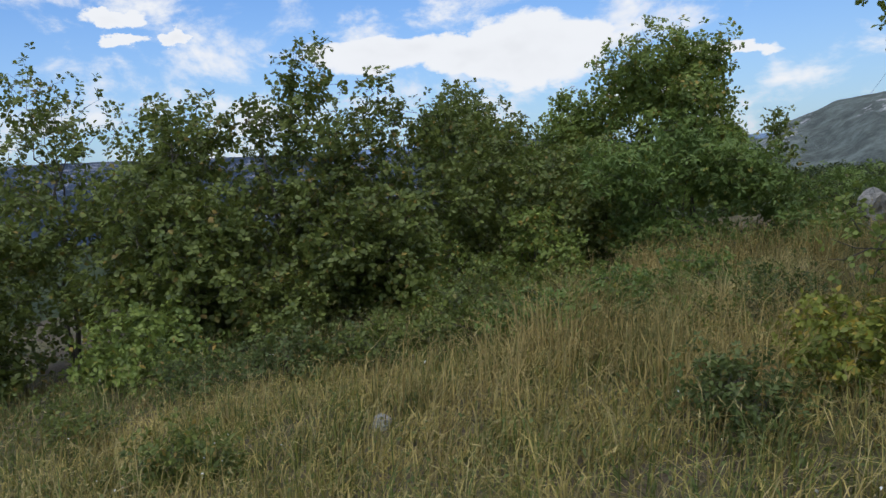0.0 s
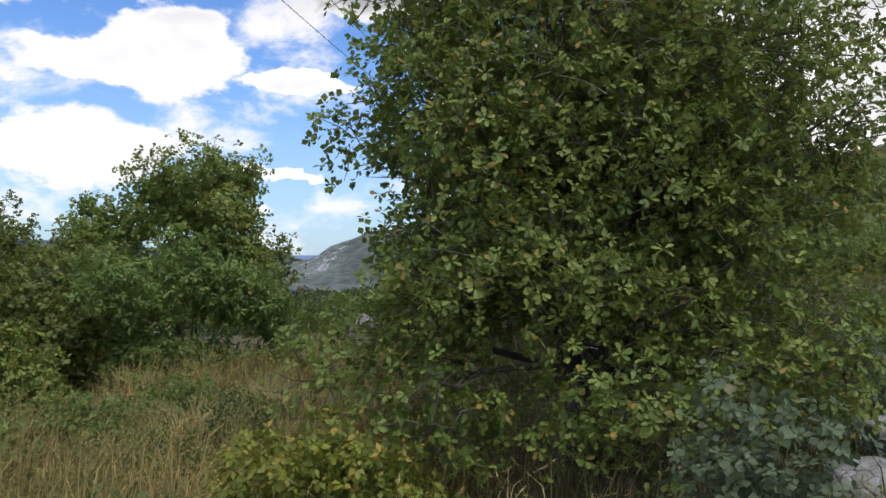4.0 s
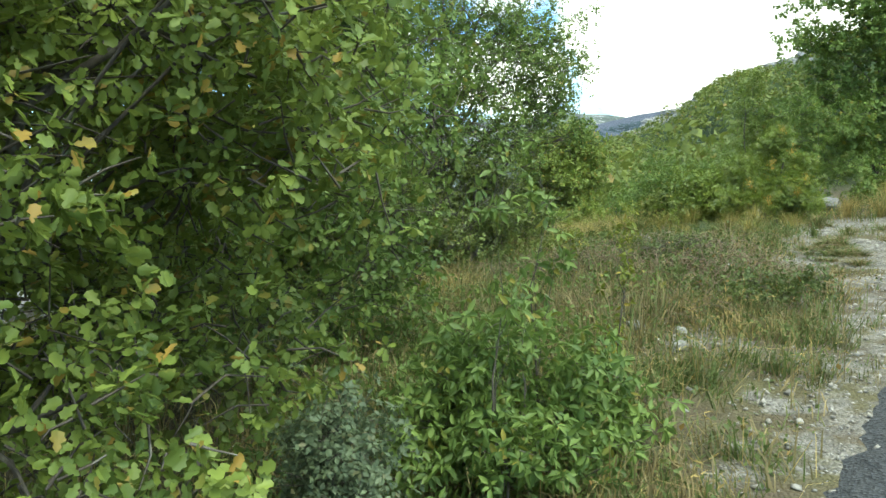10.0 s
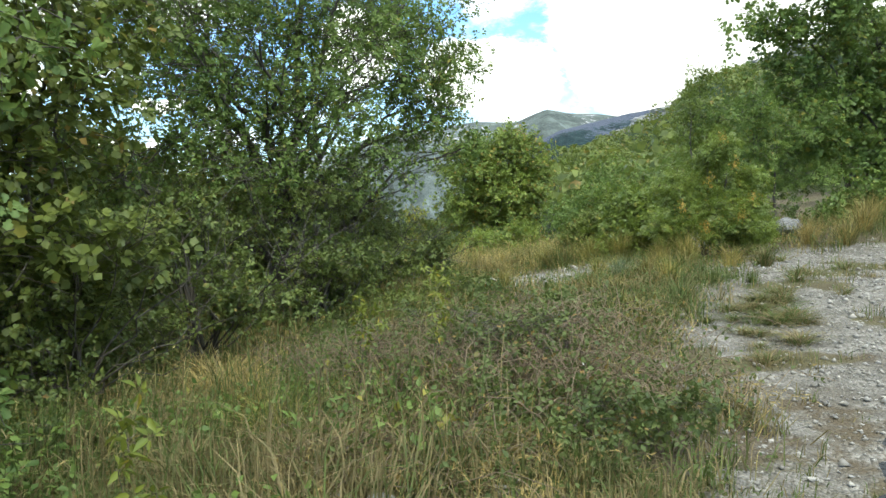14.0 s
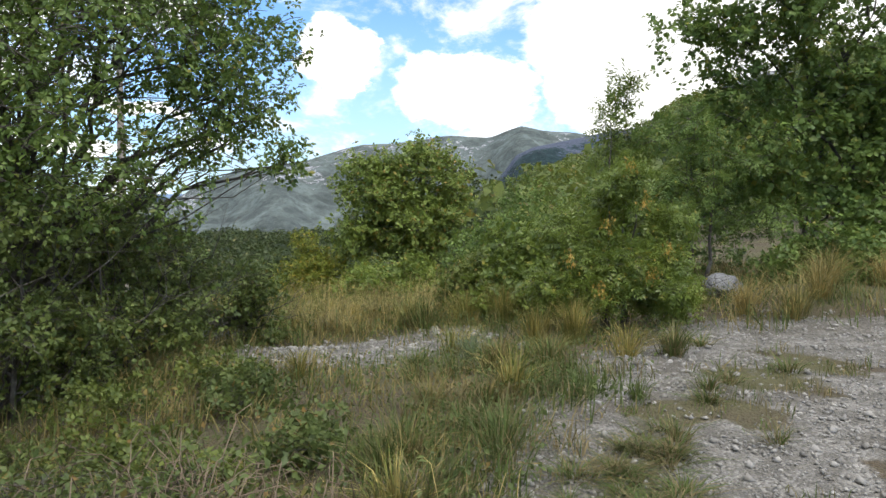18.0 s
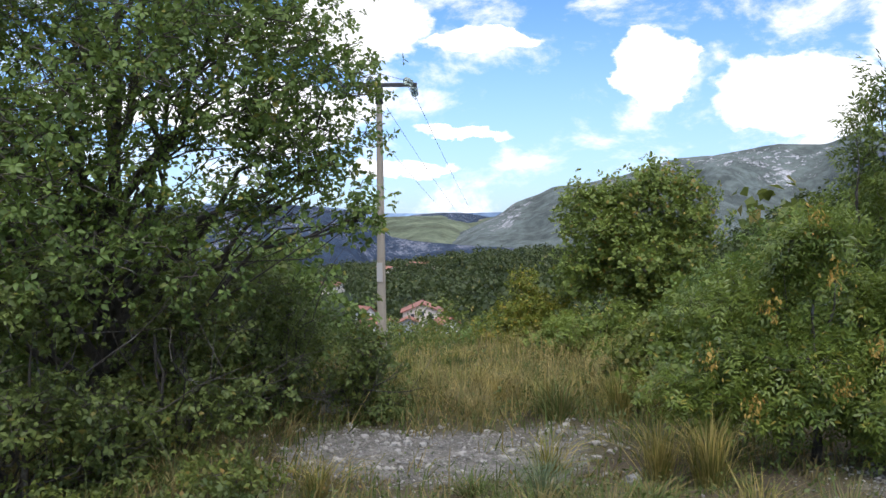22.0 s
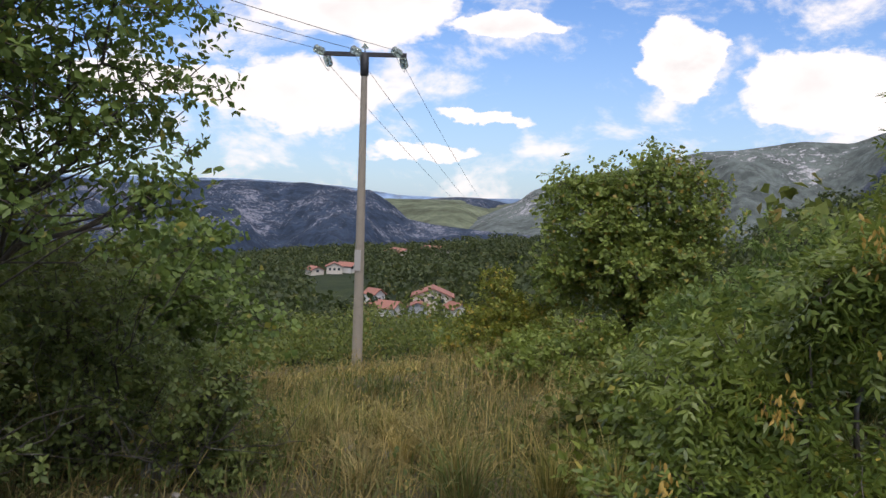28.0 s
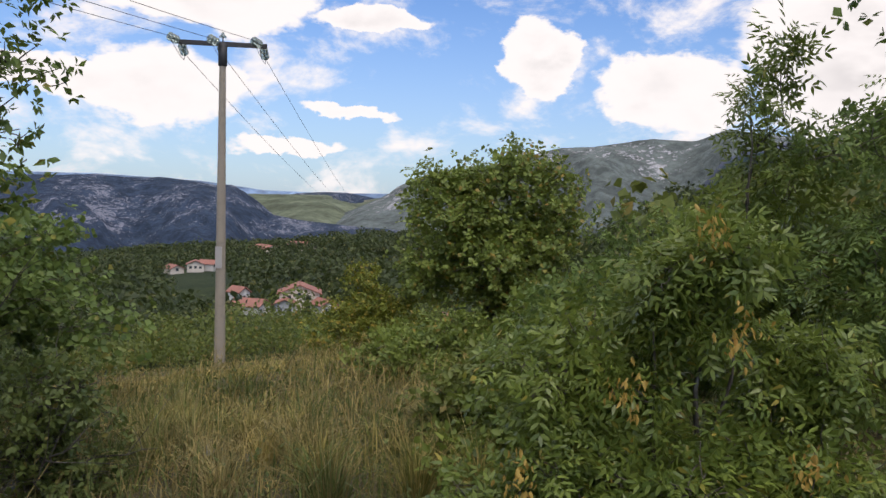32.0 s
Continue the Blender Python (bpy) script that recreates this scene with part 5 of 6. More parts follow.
# the round tree, the ash bushes and the trees on the far side of the lay-by
plant("maple_tree", (7.35, 24.5), [(0.1, 0, 2.75, 1.0, 1.1, 0.65), (-0.75, -0.1, 2.2, 0.8, 1.0, 0.65), (0.75, 0.1, 2.15, 0.8, 1.0, 0.65), (-0.85, -0.3, 1.35, 0.75, 0.9, 0.6), (0.85, -0.2, 1.35, 0.75, 0.9, 0.6), (0, -0.6, 1.7, 1.0, 0.8, 0.7), (0.1, -0.4, 0.85, 1.0, 0.9, 0.45)],
      "round dense maple tree on a short trunk", "tree", OAK, ROUND_LEAF, 0.08, 36000, 1300, girth=0.12, seed=90, ragged=0.45, clumps=11, cluster=2.3)


def seed_clusters(bush, spots, seed):
    """Hanging bunches of brown winged seeds among the leaves."""
    rng = np.random.default_rng(seed)
    for spot in spots:
        p = np.array(spot) + rng.normal(0, 1, (45, 3)) * (0.035, 0.035, 0.05)
        me = leaves("ash_fruit", p, rng.normal(0, 0.35, p.shape) - (0, 0, 1.0), unit(rng.normal(0, 1, p.shape)), rng.uniform(0.022, 0.038, len(p)), LONG_LEAF, SAMARAS)
        tagged(child("ash_fruit", me, bush, "brown hanging ash keys"), kind="stuff")


ash_bush = plant("ash_bush", (8.65, 14.4), [(0.05, 0, 1.45, 0.28, 0.35, 0.3), (-0.4, 0.0, 1.0, 0.36, 0.42, 0.34), (0.42, 0.0, 1.0, 0.36, 0.42, 0.34), (-0.5, -0.1, 0.5, 0.38, 0.42, 0.32), (0.05, -0.2, 0.65, 0.45, 0.42, 0.34), (0.5, -0.1, 0.45, 0.38, 0.42, 0.32)],
      "young ash bush with pinnate leaves and brown key clusters", "bush", ASH, PINNATE_LEAF, 0.115, 10500, 1500, stems=5, girth=0.04, seed=91, cluster=0.2, ragged=0.42)
seed_clusters(ash_bush, [(-0.6, -0.45, 0.8), (-0.25, -0.5, 1.15), (0.1, -0.5, 1.35), (0.35, -0.5, 0.9), (-0.35, -0.6, 0.55), (0.15, -0.6, 0.7), (0.05, -0.25, 1.7)], 17)
plant("ash_tree", (9.9, 17.7), [(0, 0, 2.3, 0.4, 0.4, 0.7), (0.5, -0.2, 1.4, 0.7, 0.7, 0.7), (-0.3, 0, 1.1, 0.5, 0.5, 0.6), (0.05, 0, 3.0, 0.1, 0.1, 0.3)],
      "slender young ash with feathery leaves", "tree", ASH, PINNATE_LEAF, 0.19, 1900, 300, stems=2, girth=0.05, seed=92, cluster=0.2, ragged=0.4)
plant("oak_tree", (12.7, 17.2), [(0, 0, 6.0, 1.7, 1.6, 1.2), (-1.3, -0.2, 5.1, 1.1, 1.2, 0.9), (1.1, -0.4, 4.6, 1.5, 1.4, 1.0), (-0.5, -0.3, 4.0, 1.3, 1.2, 0.9), (-0.6, 0.0, 2.7, 1.2, 1.2, 0.8), (0.8, 0, 2.6, 1.3, 1.1, 0.9), (0.4, -0.2, 1.4, 1.4, 1.1, 0.8), (-1.5, -0.2, 3.7, 1.1, 1.1, 0.9), (-1.4, -0.1, 2.4, 1.0, 1.0, 0.8), (-0.9, -0.4, 1.6, 0.9, 0.9, 0.6)],
      "tall bright green oak tree with leaning stems", "tree", FRESH, ROUND_LEAF, 0.078, 38000, 1100, stems=3, girth=0.09, seed=93, ragged=0.42)
plant("ash_tree", (10.7, 16.7), [(0, 0, 2.0, 0.8, 0.8, 0.6), (0.5, 0.2, 1.5, 0.9, 0.9, 0.7), (-0.4, -0.1, 1.3, 0.6, 0.7, 0.5)],
      "young ash tree with leaning thin stems", "tree", FRESH, PINNATE_LEAF, 0.15, 3400, 460, stems=3, girth=0.06, seed=96, cluster=0.25, ragged=0.4)
plant("oak_tree", (14.6, 16.9), [(0, 0, 3.8, 1.7, 1.6, 1.3), (0.6, -0.6, 2.4, 1.6, 1.4, 1.1), (-0.9, -0.3, 2.0, 1.3, 1.2, 1.0), (-0.2, -0.8, 0.9, 1.5, 1.0, 0.8)], "bright oak tree above the gravel", "tree", FRESH, ROUND_LEAF, 0.085, 22000, 700, stems=2, girth=0.1, seed=94)
plant("oak_tree", (16.0, 15.0), [(0, 0, 3.0, 1.7, 1.6, 1.3), (0, -0.4, 1.2, 1.6, 1.4, 1.0)], "bright oak tree beside the gravel", "tree", FRESH, PLAIN_LEAF, 0.10, 9000, 300, stems=2, girth=0.1, seed=95)
for k, (spot, tall, wide, mat) in enumerate([((6.9, 20.6), 0.8, 0.9, OAK), ((9.0, 19.5), 1.6, 1.1, FRESH), ((8.35, 16.5), 1.3, 0.7, ASH), ((9.5, 21.8), 2.0, 1.5, FRESH), ((5.4, 24.0), 1.5, 0.9, YELLOW), ((11.0, 20.0), 2.2, 1.4, FRESH), ((4.2, 27.0), 1.0, 1.0, FRESH), ((12.2, 22.5), 2.4, 1.6, FRESH), ((7.9, 17.4), 0.8, 0.6, OAK_DARK), ((12.2, 15.9), 1.0, 0.9, FRESH)]):
    plant("bush", spot, [(0, 0, tall * 0.6, wide * 0.8, wide * 0.8, tall * 0.4), (0.4 * wide, -0.3, tall * 0.35, wide * 0.8, wide * 0.8, tall * 0.33), (-0.4 * wide, -0.2, tall * 0.35, wide * 0.8, wide * 0.8, tall * 0.33)],
          "leafy green bush at the edge of the clearing", "bush", mat, PLAIN_LEAF, 0.07, 10000, 330, stems=3, girth=0.04, seed=100 + k, group="bushes round the clearing")

# low growth beside the road
plant("dogwood_bush", (2.55, 5.4), [(0, 0, 0.68, 0.42, 0.42, 0.3), (-0.35, -0.15, 0.45, 0.4, 0.4, 0.28), (0.38, 0.1, 0.45, 0.4, 0.4, 0.28), (0.0, -0.25, 0.3, 0.5, 0.4, 0.25)],
      "fresh green bush with pointed leaves by the road", "bush", FRESH, LONG_LEAF, 0.06, 7000, 420, stems=3, girth=0.03, ragged=0.45, seed=110)
plant("silver_bush", (0.2, 2.35), [(0, 0, 0.7, 0.42, 0.4, 0.5), (0.3, 0.1, 0.4, 0.4, 0.4, 0.4)], "silvery grey leafy bush below an oak", "bush", SILVER, ROUND_LEAF, 0.045, 3600, 260, stems=3, girth=0.02, seed=111)
plant("twiggy_bush", (1.75, 4.6), [(0, 0, 0.5, 0.45, 0.5, 0.45)], "grey twiggy bush with tiny leaves", "bush", SILVER, PLAIN_LEAF, 0.028, 9000, 420, stems=5, girth=0.02, seed=112, cluster=2.6)
plant("yellowing_bush", (-1.75, 3.1), [(0, 0, 0.42, 0.5, 0.4, 0.34), (-0.4, 0.3, 0.3, 0.4, 0.4, 0.25), (0.4, -0.2, 0.3, 0.35, 0.35, 0.25)], "low bush with yellow-green leaves in grass", "bush", YELLOW, PLAIN_LEAF, 0.05, 7000, 300, stems=4, girth=0.02, seed=113)
plant("bramble", (4.7, 9.3), [(0, 0, 0.35, 0.8, 0.6, 0.32), (0.6, 0.7, 0.3, 0.7, 0.6, 0.28), (0.1, 1.2, 0.3, 0.6, 0.5, 0.3)], "low tangled bramble with reddish leaves", "bush", BRAMBLE, PLAIN_LEAF, 0.034, 5000, 1300, stems=8, girth=0.03, seed=114, cluster=2.2)
plant("bramble", (5.25, 8.1), [(0, 0, 0.25, 0.5, 0.45, 0.22), (-0.5, 0.3, 0.22, 0.4, 0.4, 0.2)], "low dark bramble among dry weeds", "bush", BRAMBLE, PLAIN_LEAF, 0.036, 4200, 260, stems=5, girth=0.015, seed=115, cluster=2.2)
for k, (spot, tall, mat, label) in enumerate([((2.45, 4.95), 1.75, FRESH, "tall thin leafy shoot above a roadside bush"), ((2.75, 5.45), 1.75, FRESH, "thin upright green shoot by the road"), ((3.35, 6.1), 1.2, YELLOW, "thin upright green shoot by the road"), ((4.38, 9.1), 1.05, YELLOW, "thin sapling with yellowish leaves in brambles"), ((3.9, 9.4), 0.9, YELLOW, "small sapling with yellowish leaves in brambles")]):
    plant("sapling", spot, [(0, 0, tall * 0.9, 0.07, 0.07, tall * 0.1), (0.05, 0, tall * 0.65, 0.14, 0.14, tall * 0.15), (-0.03, 0.03, tall * 0.35, 0.16, 0.16, tall * 0.16)],
          label, "sapling", mat, LONG_LEAF, 0.042 if mat is YELLOW else 0.06, 260, 40, girth=0.009, seed=120 + k, cluster=1.0, clumps=4)
for k, (spot, wide) in enumerate([((-8.4, 1.7), 0.7), ((-8.2, 3.0), 0.6), ((-9.4, 4.2), 0.7), ((-6.2, 1.2), 0.45), ((-7.0, 4.6), 0.5), ((-4.4, 5.2), 0.5), ((-3.2, 4.6), 0.5), ((-2.9, 5.6), 0.55), ((-2.6, 2.6), 0.45), ((0.9, 10.0), 0.6), ((1.8, 9.2), 0.5)]):
    plant("low_bush", spot, [(0, 0, 0.25, wide, wide * 0.8, 0.26), (0.4 * wide, 0.2, 0.18, wide * 0.7, wide * 0.7, 0.2)], "low dark green leafy bush in grass", "bush", BRAMBLE if k % 3 else OAK_DARK, PLAIN_LEAF, 0.045, 2400, 200, stems=4, girth=0.02, seed=130 + k, group="low bushes in the grass", cluster=2.4, ragged=0.5)

for k, (spot, tall, mat) in enumerate([((-5.1, 4.9), 0.75, FRESH), ((-5.9, 4.7), 0.8, OAK_DARK), ((-4.7, 5.7), 0.8, FRESH), ((-6.8, 4.3), 0.7, OAK_DARK), ((-5.6, 6.2), 1.0, OAK_DARK), ((-4.1, 6.9), 0.8, FRESH), ((-7.7, 3.9), 0.7, BRAMBLE), ((-6.6, 6.0), 1.1, OAK_DARK)]):
    plant("weedy_bush", spot, [(0, 0, tall * 0.5, 0.5, 0.45, tall * 0.38), (0.45, 0.1, tall * 0.35, 0.4, 0.4, tall * 0.3), (-0.45, -0.1, tall * 0.3, 0.4, 0.4, tall * 0.28)], "leafy weedy bush at the edge of the meadow", "bush", mat, PLAIN_LEAF, 0.055, 3600, 240, stems=4, girth=0.03, seed=800 + k, group="weedy bushes in the meadow", ragged=0.45)

for k, (spot, wide) in enumerate([((4.6, 11.6), 0.34), ((5.2, 12.6), 0.3), ((4.2, 12.7), 0.4), ((5.7, 11.3), 0.26), ((4.9, 13.4), 0.32), ((3.7, 11.8), 0.4), ((5.1, 10.9), 0.3)]):
    plant("low_bush", spot, [(0, 0, 0.18, wide, wide * 0.8, 0.16), (0.4 * wide, 0.2, 0.12, wide * 0.7, wide * 0.7, 0.13)], "low green weedy bush beside thorns", "bush", BRAMBLE if k % 2 else OAK_DARK, PLAIN_LEAF, 0.045, 1500, 140, stems=4, girth=0.02, seed=180 + k, group="weedy bushes in the clearing", cluster=2.4, ragged=0.5)

# ---------------------------------------------------------------- grass
rng = np.random.default_rng(5)


def meadow(x, y):
    a, c = 0.6 * x + 0.8 * y, 0.8 * x - 0.6 * y
    keep = 1 - smooth(-0.9, -0.3, c) * smooth(-30, -20, a)
    return keep * (1 - np.minimum(1, gravel_share(x, y) * 1.0))


x, y, k = tufts(rng, 4300, 12, -12, 3.0, -4, 14, meadow, 0.10)
blades("meadow_grass", x, y, (0.15 + 0.27 * k) * rng.uniform(0.5, 1.25, len(x)), rng.uniform(0.0034, 0.0065, len(x)), FIELD, 6, 1.5, "tall mixed green and straw meadow grass")
x, y, k = tufts(rng, 1500, 11, -8, -1.2, -1.5, 4.5, meadow, 0.10)
blades("near_meadow_grass", x, y, (0.14 + 0.26 * k) * rng.uniform(0.5, 1.2, len(x)), rng.uniform(0.003, 0.0055, len(x)), YELLOWER, 29, 1.5, "yellowing tufted grass in the near meadow", heads=0.2)
x, y = scatter(rng, 7000, -10, 2.5, -3, 12, meadow)
blades("meadow_stalks", x, y, rng.uniform(0.25, 0.62, len(x)), rng.uniform(0.0018, 0.003, len(x)), PALER, 16, 1.3, "straw seed stalks over the meadow", heads=0.9)
x, y, k = tufts(rng, 760, 12, -5.5, -0.9, 2.6, 9.0, lambda x, y: meadow(x, y) * smooth(-0.4, 0.2, wave(x, y, 1.6, 8.0)), 0.10)
blades("golden_stalks", x, y, (0.45 + 0.4 * k) * rng.uniform(0.6, 1.15, len(x)), rng.uniform(0.003, 0.005, len(x)), DRIER, 24, 1.0, "tall golden dry stalks over the meadow", heads=0.8)
x, y = scatter(rng, 42000, -12, 3.0, -4, 14, meadow)
herbs("meadow_herbs", x, y, 0.2, 0.036, BRAMBLE, 17, "low green herbs in the meadow")
x, y, k = tufts(rng, 5000, 12, 1.0, 12.5, 4.5, 20, meadow, 0.09)
short = 0.42 + 0.58 * smooth(-1.6, -4.5, 0.8 * x - 0.6 * y)
blades("clearing_grass", x, y, short * (0.12 + 0.28 * k) * rng.uniform(0.5, 1.25, len(x)), rng.uniform(0.003, 0.006, len(x)), FIELD, 7, 1.6, "dry straw and green grass round a clearing")
x, y = scatter(rng, 46000, 1.0, 12.5, 4.0, 20, meadow)
herbs("clearing_herbs", x, y, 0.16, 0.032, BRAMBLE, 18, "low green herbs round the clearing")
x, y, k = tufts(rng, 3300, 11, -5, 10, 16.0, 34, meadow, 0.13)
blades("slope_grass", x, y, (1 - 0.6 * smooth(20, 25, y)) * (0.08 + 0.3 * k) * rng.uniform(0.5, 1.25, len(x)), rng.uniform(0.0045, 0.0085, len(x)), YELLOWER, 8, 1.6, "yellowing tall grass on the slope", heads=0.12)
x, y, k = tufts(rng, 900, 11, -3, 10, 16.0, 30, lambda x, y: meadow(x, y) * smooth(-0.1, 0.4, wave(x, y, 1.4, 9.0)), 0.09)
blades("slope_weeds", x, y, (1 - 0.6 * smooth(20, 25, y)) * (0.2 + 0.35 * k) * rng.uniform(0.5, 1.25, len(x)), rng.uniform(0.004, 0.008, len(x)), GREENER, 21, 1.2, "green weedy grass clumps on the slope")
x, y = scatter(rng, 6000, 0, 9, 15.6, 27, lambda x, y: meadow(x, y) * smooth(-0.4, 0.2, wave(x, y, 1.2, 3.0)))
blades("slope_stalks", x, y, (1 - 0.5 * smooth(20, 25, y)) * rng.uniform(0.3, 0.62, len(x)), rng.uniform(0.0028, 0.0048, len(x)), DRIER, 26, 1.2, "thin golden seed stalks on the slope", heads=0.9)
x, y = scatter(rng, 14000, -3, 10, 16.0, 28, lambda x, y: meadow(x, y) * smooth(0.0, 0.5, wave(x, y, 1.1, 5.0)))
herbs("slope_herbs", x, y, 0.28, 0.05, BRAMBLE, 22, "leafy weeds in the slope grass")
x, y, k = tufts(rng, 1100, 12, 9.6, 18, 13.6, 22, lambda x, y: smooth(14.8, 16.0, 0.6 * x + 0.8 * y - 0.5 * np.maximum(0.8 * x - 0.6 * y, 0)), 0.10)
blades("bank_grass", x, y, (0.12 + 0.26 * k) * rng.uniform(0.5, 1.25, len(x)), rng.uniform(0.003, 0.0055, len(x)), FIELD, 25, 1.3, "dry straw grass on the bank above the gravel", heads=0.3)
x, y, k = tufts(rng, 4200, 14, 2, 13, 3, 18, lambda x, y: (0.8 * x - 0.6 * y > -1.6) * (0.8 * x - 0.6 * y < 3.5) * (0.6 * x + 0.8 * y > 7.5 + 0 * x) * smooth(0.08, 0.45, wave(x, y, 0.75, 4.0)), 0.05)
blades("gravel_grass", x, y, (0.05 + 0.1 * k) * rng.uniform(0.5, 1.2, len(x)), rng.uniform(0.002, 0.0038, len(x)), GREENER, 9, 0.9, "short grass tufts growing through gravel")

def verge(x, y):
    a, c = 0.6 * x + 0.8 * y, 0.8 * x - 0.6 * y
    edge = -0.27 - 0.2 * smooth(5, 8, a) + 0.1 * np.clip(a - 3, 0, 5) - 0.9 * smooth(9.8, 11.6, a)
    return smooth(-2.2, -1.4, c) * (1 - smooth(edge - 0.15, edge + 0.2, c)) * (a > 1.5) * (a < 15) * (0.1 + 0.9 * smooth(-0.25, 0.3, wave(x, y, 0.5, 2.0)))


x, y, k = tufts(rng, 26000, 11, -1.0, 9.5, 0.0, 13.5, verge, 0.06)
blades("verge_grass", x, y, (0.08 + 0.2 * k) * rng.uniform(0.5, 1.25, len(x)), rng.uniform(0.0028, 0.0055, len(x)), GREENER, 10, 1.6, "short green and dry grass along the road verge")
x, y = scatter(rng, 90000, -1.0, 9.5, 0.0, 13.5, verge)
herbs("verge_herbs", x, y, 0.17, 0.034, BRAMBLE, 23, "low leafy weeds along the road verge")
x, y = scatter(rng, 16000, 1.2, 4.4, 4.8, 9.6, lambda x, y: (0.8 * x - 0.6 * y < -1.3) * smooth(-0.45, 0.1, wave(x, y, 0.8, 6.0)))
herbs("roadside_weeds", x, y, 0.42, 0.05, FRESH, 27, "fresh green leafy weeds under the roadside oaks")
x, y, k = tufts(rng, 900, 11, 1.6, 4.8, 5.0, 10.0, lambda x, y: 1.0 * (0.8 * x - 0.6 * y < -1.2), 0.08)
blades("roadside_grass", x, y, (0.3 + 0.4 * k) * rng.uniform(0.5, 1.2, len(x)), rng.uniform(0.003, 0.005, len(x)), GREENER, 28, 1.3, "tall green grass under the roadside oaks", heads=0.15)
x, y, k = tufts(rng, 900, 12, 2.4, 6.6, 4.4, 11.0, lambda x, y: 0.7 * verge(x, y) + 0.12 * (0.8 * x - 0.6 * y < -1.2), 0.1)
blades("dry_weeds", x, y, (0.18 + 0.22 * k) * rng.uniform(0.5, 1.25, len(x)), rng.uniform(0.0015, 0.0028, len(x)), DRIER, 20, 1.8, "tangled dry brown weeds by the road", heads=0.3)

for k, (spot, tall, wide, count, mat) in enumerate([((8.62, 12.9), 0.34, 0.3, 900, GREENER), ((8.05, 13.75), 0.55, 0.3, 800, YELLOWER), ((7.75, 13.95), 0.5, 0.3, 700, YELLOWER), ((7.8, 15.7), 0.6, 0.35, 800, YELLOWER), ((7.4, 15.9), 0.55, 0.35, 700, YELLOWER),
        ((7.5, 12.6), 0.36, 0.3, 700, FIELD), ((7.15, 12.75), 0.34, 0.3, 600, FIELD), ((6.85, 11.7), 0.26, 0.22, 450, FIELD), ((7.05, 13.5), 0.3, 0.3, 500, SILVER), ((6.5, 12.9), 0.24, 0.22, 400, GREENER),
        ((8.35, 11.75), 0.16, 0.2, 350, GREENER), ((8.6, 11.95), 0.14, 0.2, 300, GREENER), ((7.8, 11.6), 0.17, 0.16, 280, GREENER), ((7.75, 10.9), 0.16, 0.2, 350, GREENER), ((8.25, 10.75), 0.13, 0.18, 260, GREENER),
        ((7.3, 10.6), 0.13, 0.16, 240, GREENER), ((9.2, 12.2), 0.15, 0.25, 300, GREENER), ((9.0, 13.2), 0.14, 0.22, 260, FIELD), ((2.84, 10.2), 0.5, 0.5, 1200, DRIER), ((3.1, 9.7), 0.45, 0.4, 900, DRIER), ((4.97, 7.69), 0.3, 0.3, 500, GREENER),
        ((6.1, 10.2), 0.26, 0.3, 500, FIELD), ((5.6, 10.0), 0.3, 0.35, 600, FIELD), ((3.3, 7.4), 0.42, 0.5, 900, GREENER), ((3.65, 8.1), 0.45, 0.5, 900, GREENER), ((3.0, 8.3), 0.5, 0.5, 1000, GREENER), ((3.4, 8.9), 0.5, 0.5, 900, YELLOWER), ((2.9, 7.2), 0.4, 0.4, 700, GREENER), ((4.6, 8.05), 0.3, 0.3, 500, FIELD), ((5.05, 8.75), 0.26, 0.3, 500, FIELD), ((10.3, 13.9), 0.5, 0.35, 700, DRIER), ((10.8, 14.3), 0.55, 0.4, 800, DRIER), ((11.3, 14.9), 0.55, 0.4, 800, DRIER), ((10.0, 14.3), 0.45, 0.3, 600, DRIER), ((11.8, 14.6), 0.5, 0.4, 700, DRIER),
        ((-3.6, 6.0), 0.5, 0.6, 900, PALER), ((-4.2, 6.6), 0.5, 0.6, 900, PALER), ((-3.0, 6.8), 0.5, 0.6, 900, PALER), ((-4.6, 7.6), 0.5, 0.6, 800, PALER), ((-3.4, 7.6), 0.5, 0.6, 800, PALER), ((-2.6, 5.2), 0.45, 0.5, 800, PALER), ((-3.9, 5.2), 0.45, 0.5, 800, PALER)]):
    tussock(spot, tall, wide, count, mat, {"green_grass": "short green grass tuft in gravel", "yellow_grass": "yellow-green arching grass tussock", "dry_grass": "dry straw-coloured grass tussock", "pale_straw": "tall golden straw grass tussock", "field_grass": "mixed green and dry grass tussock", "silver_leaves": "grey-green leafy herb tuft in gravel"}[mat.name], 400 + k)

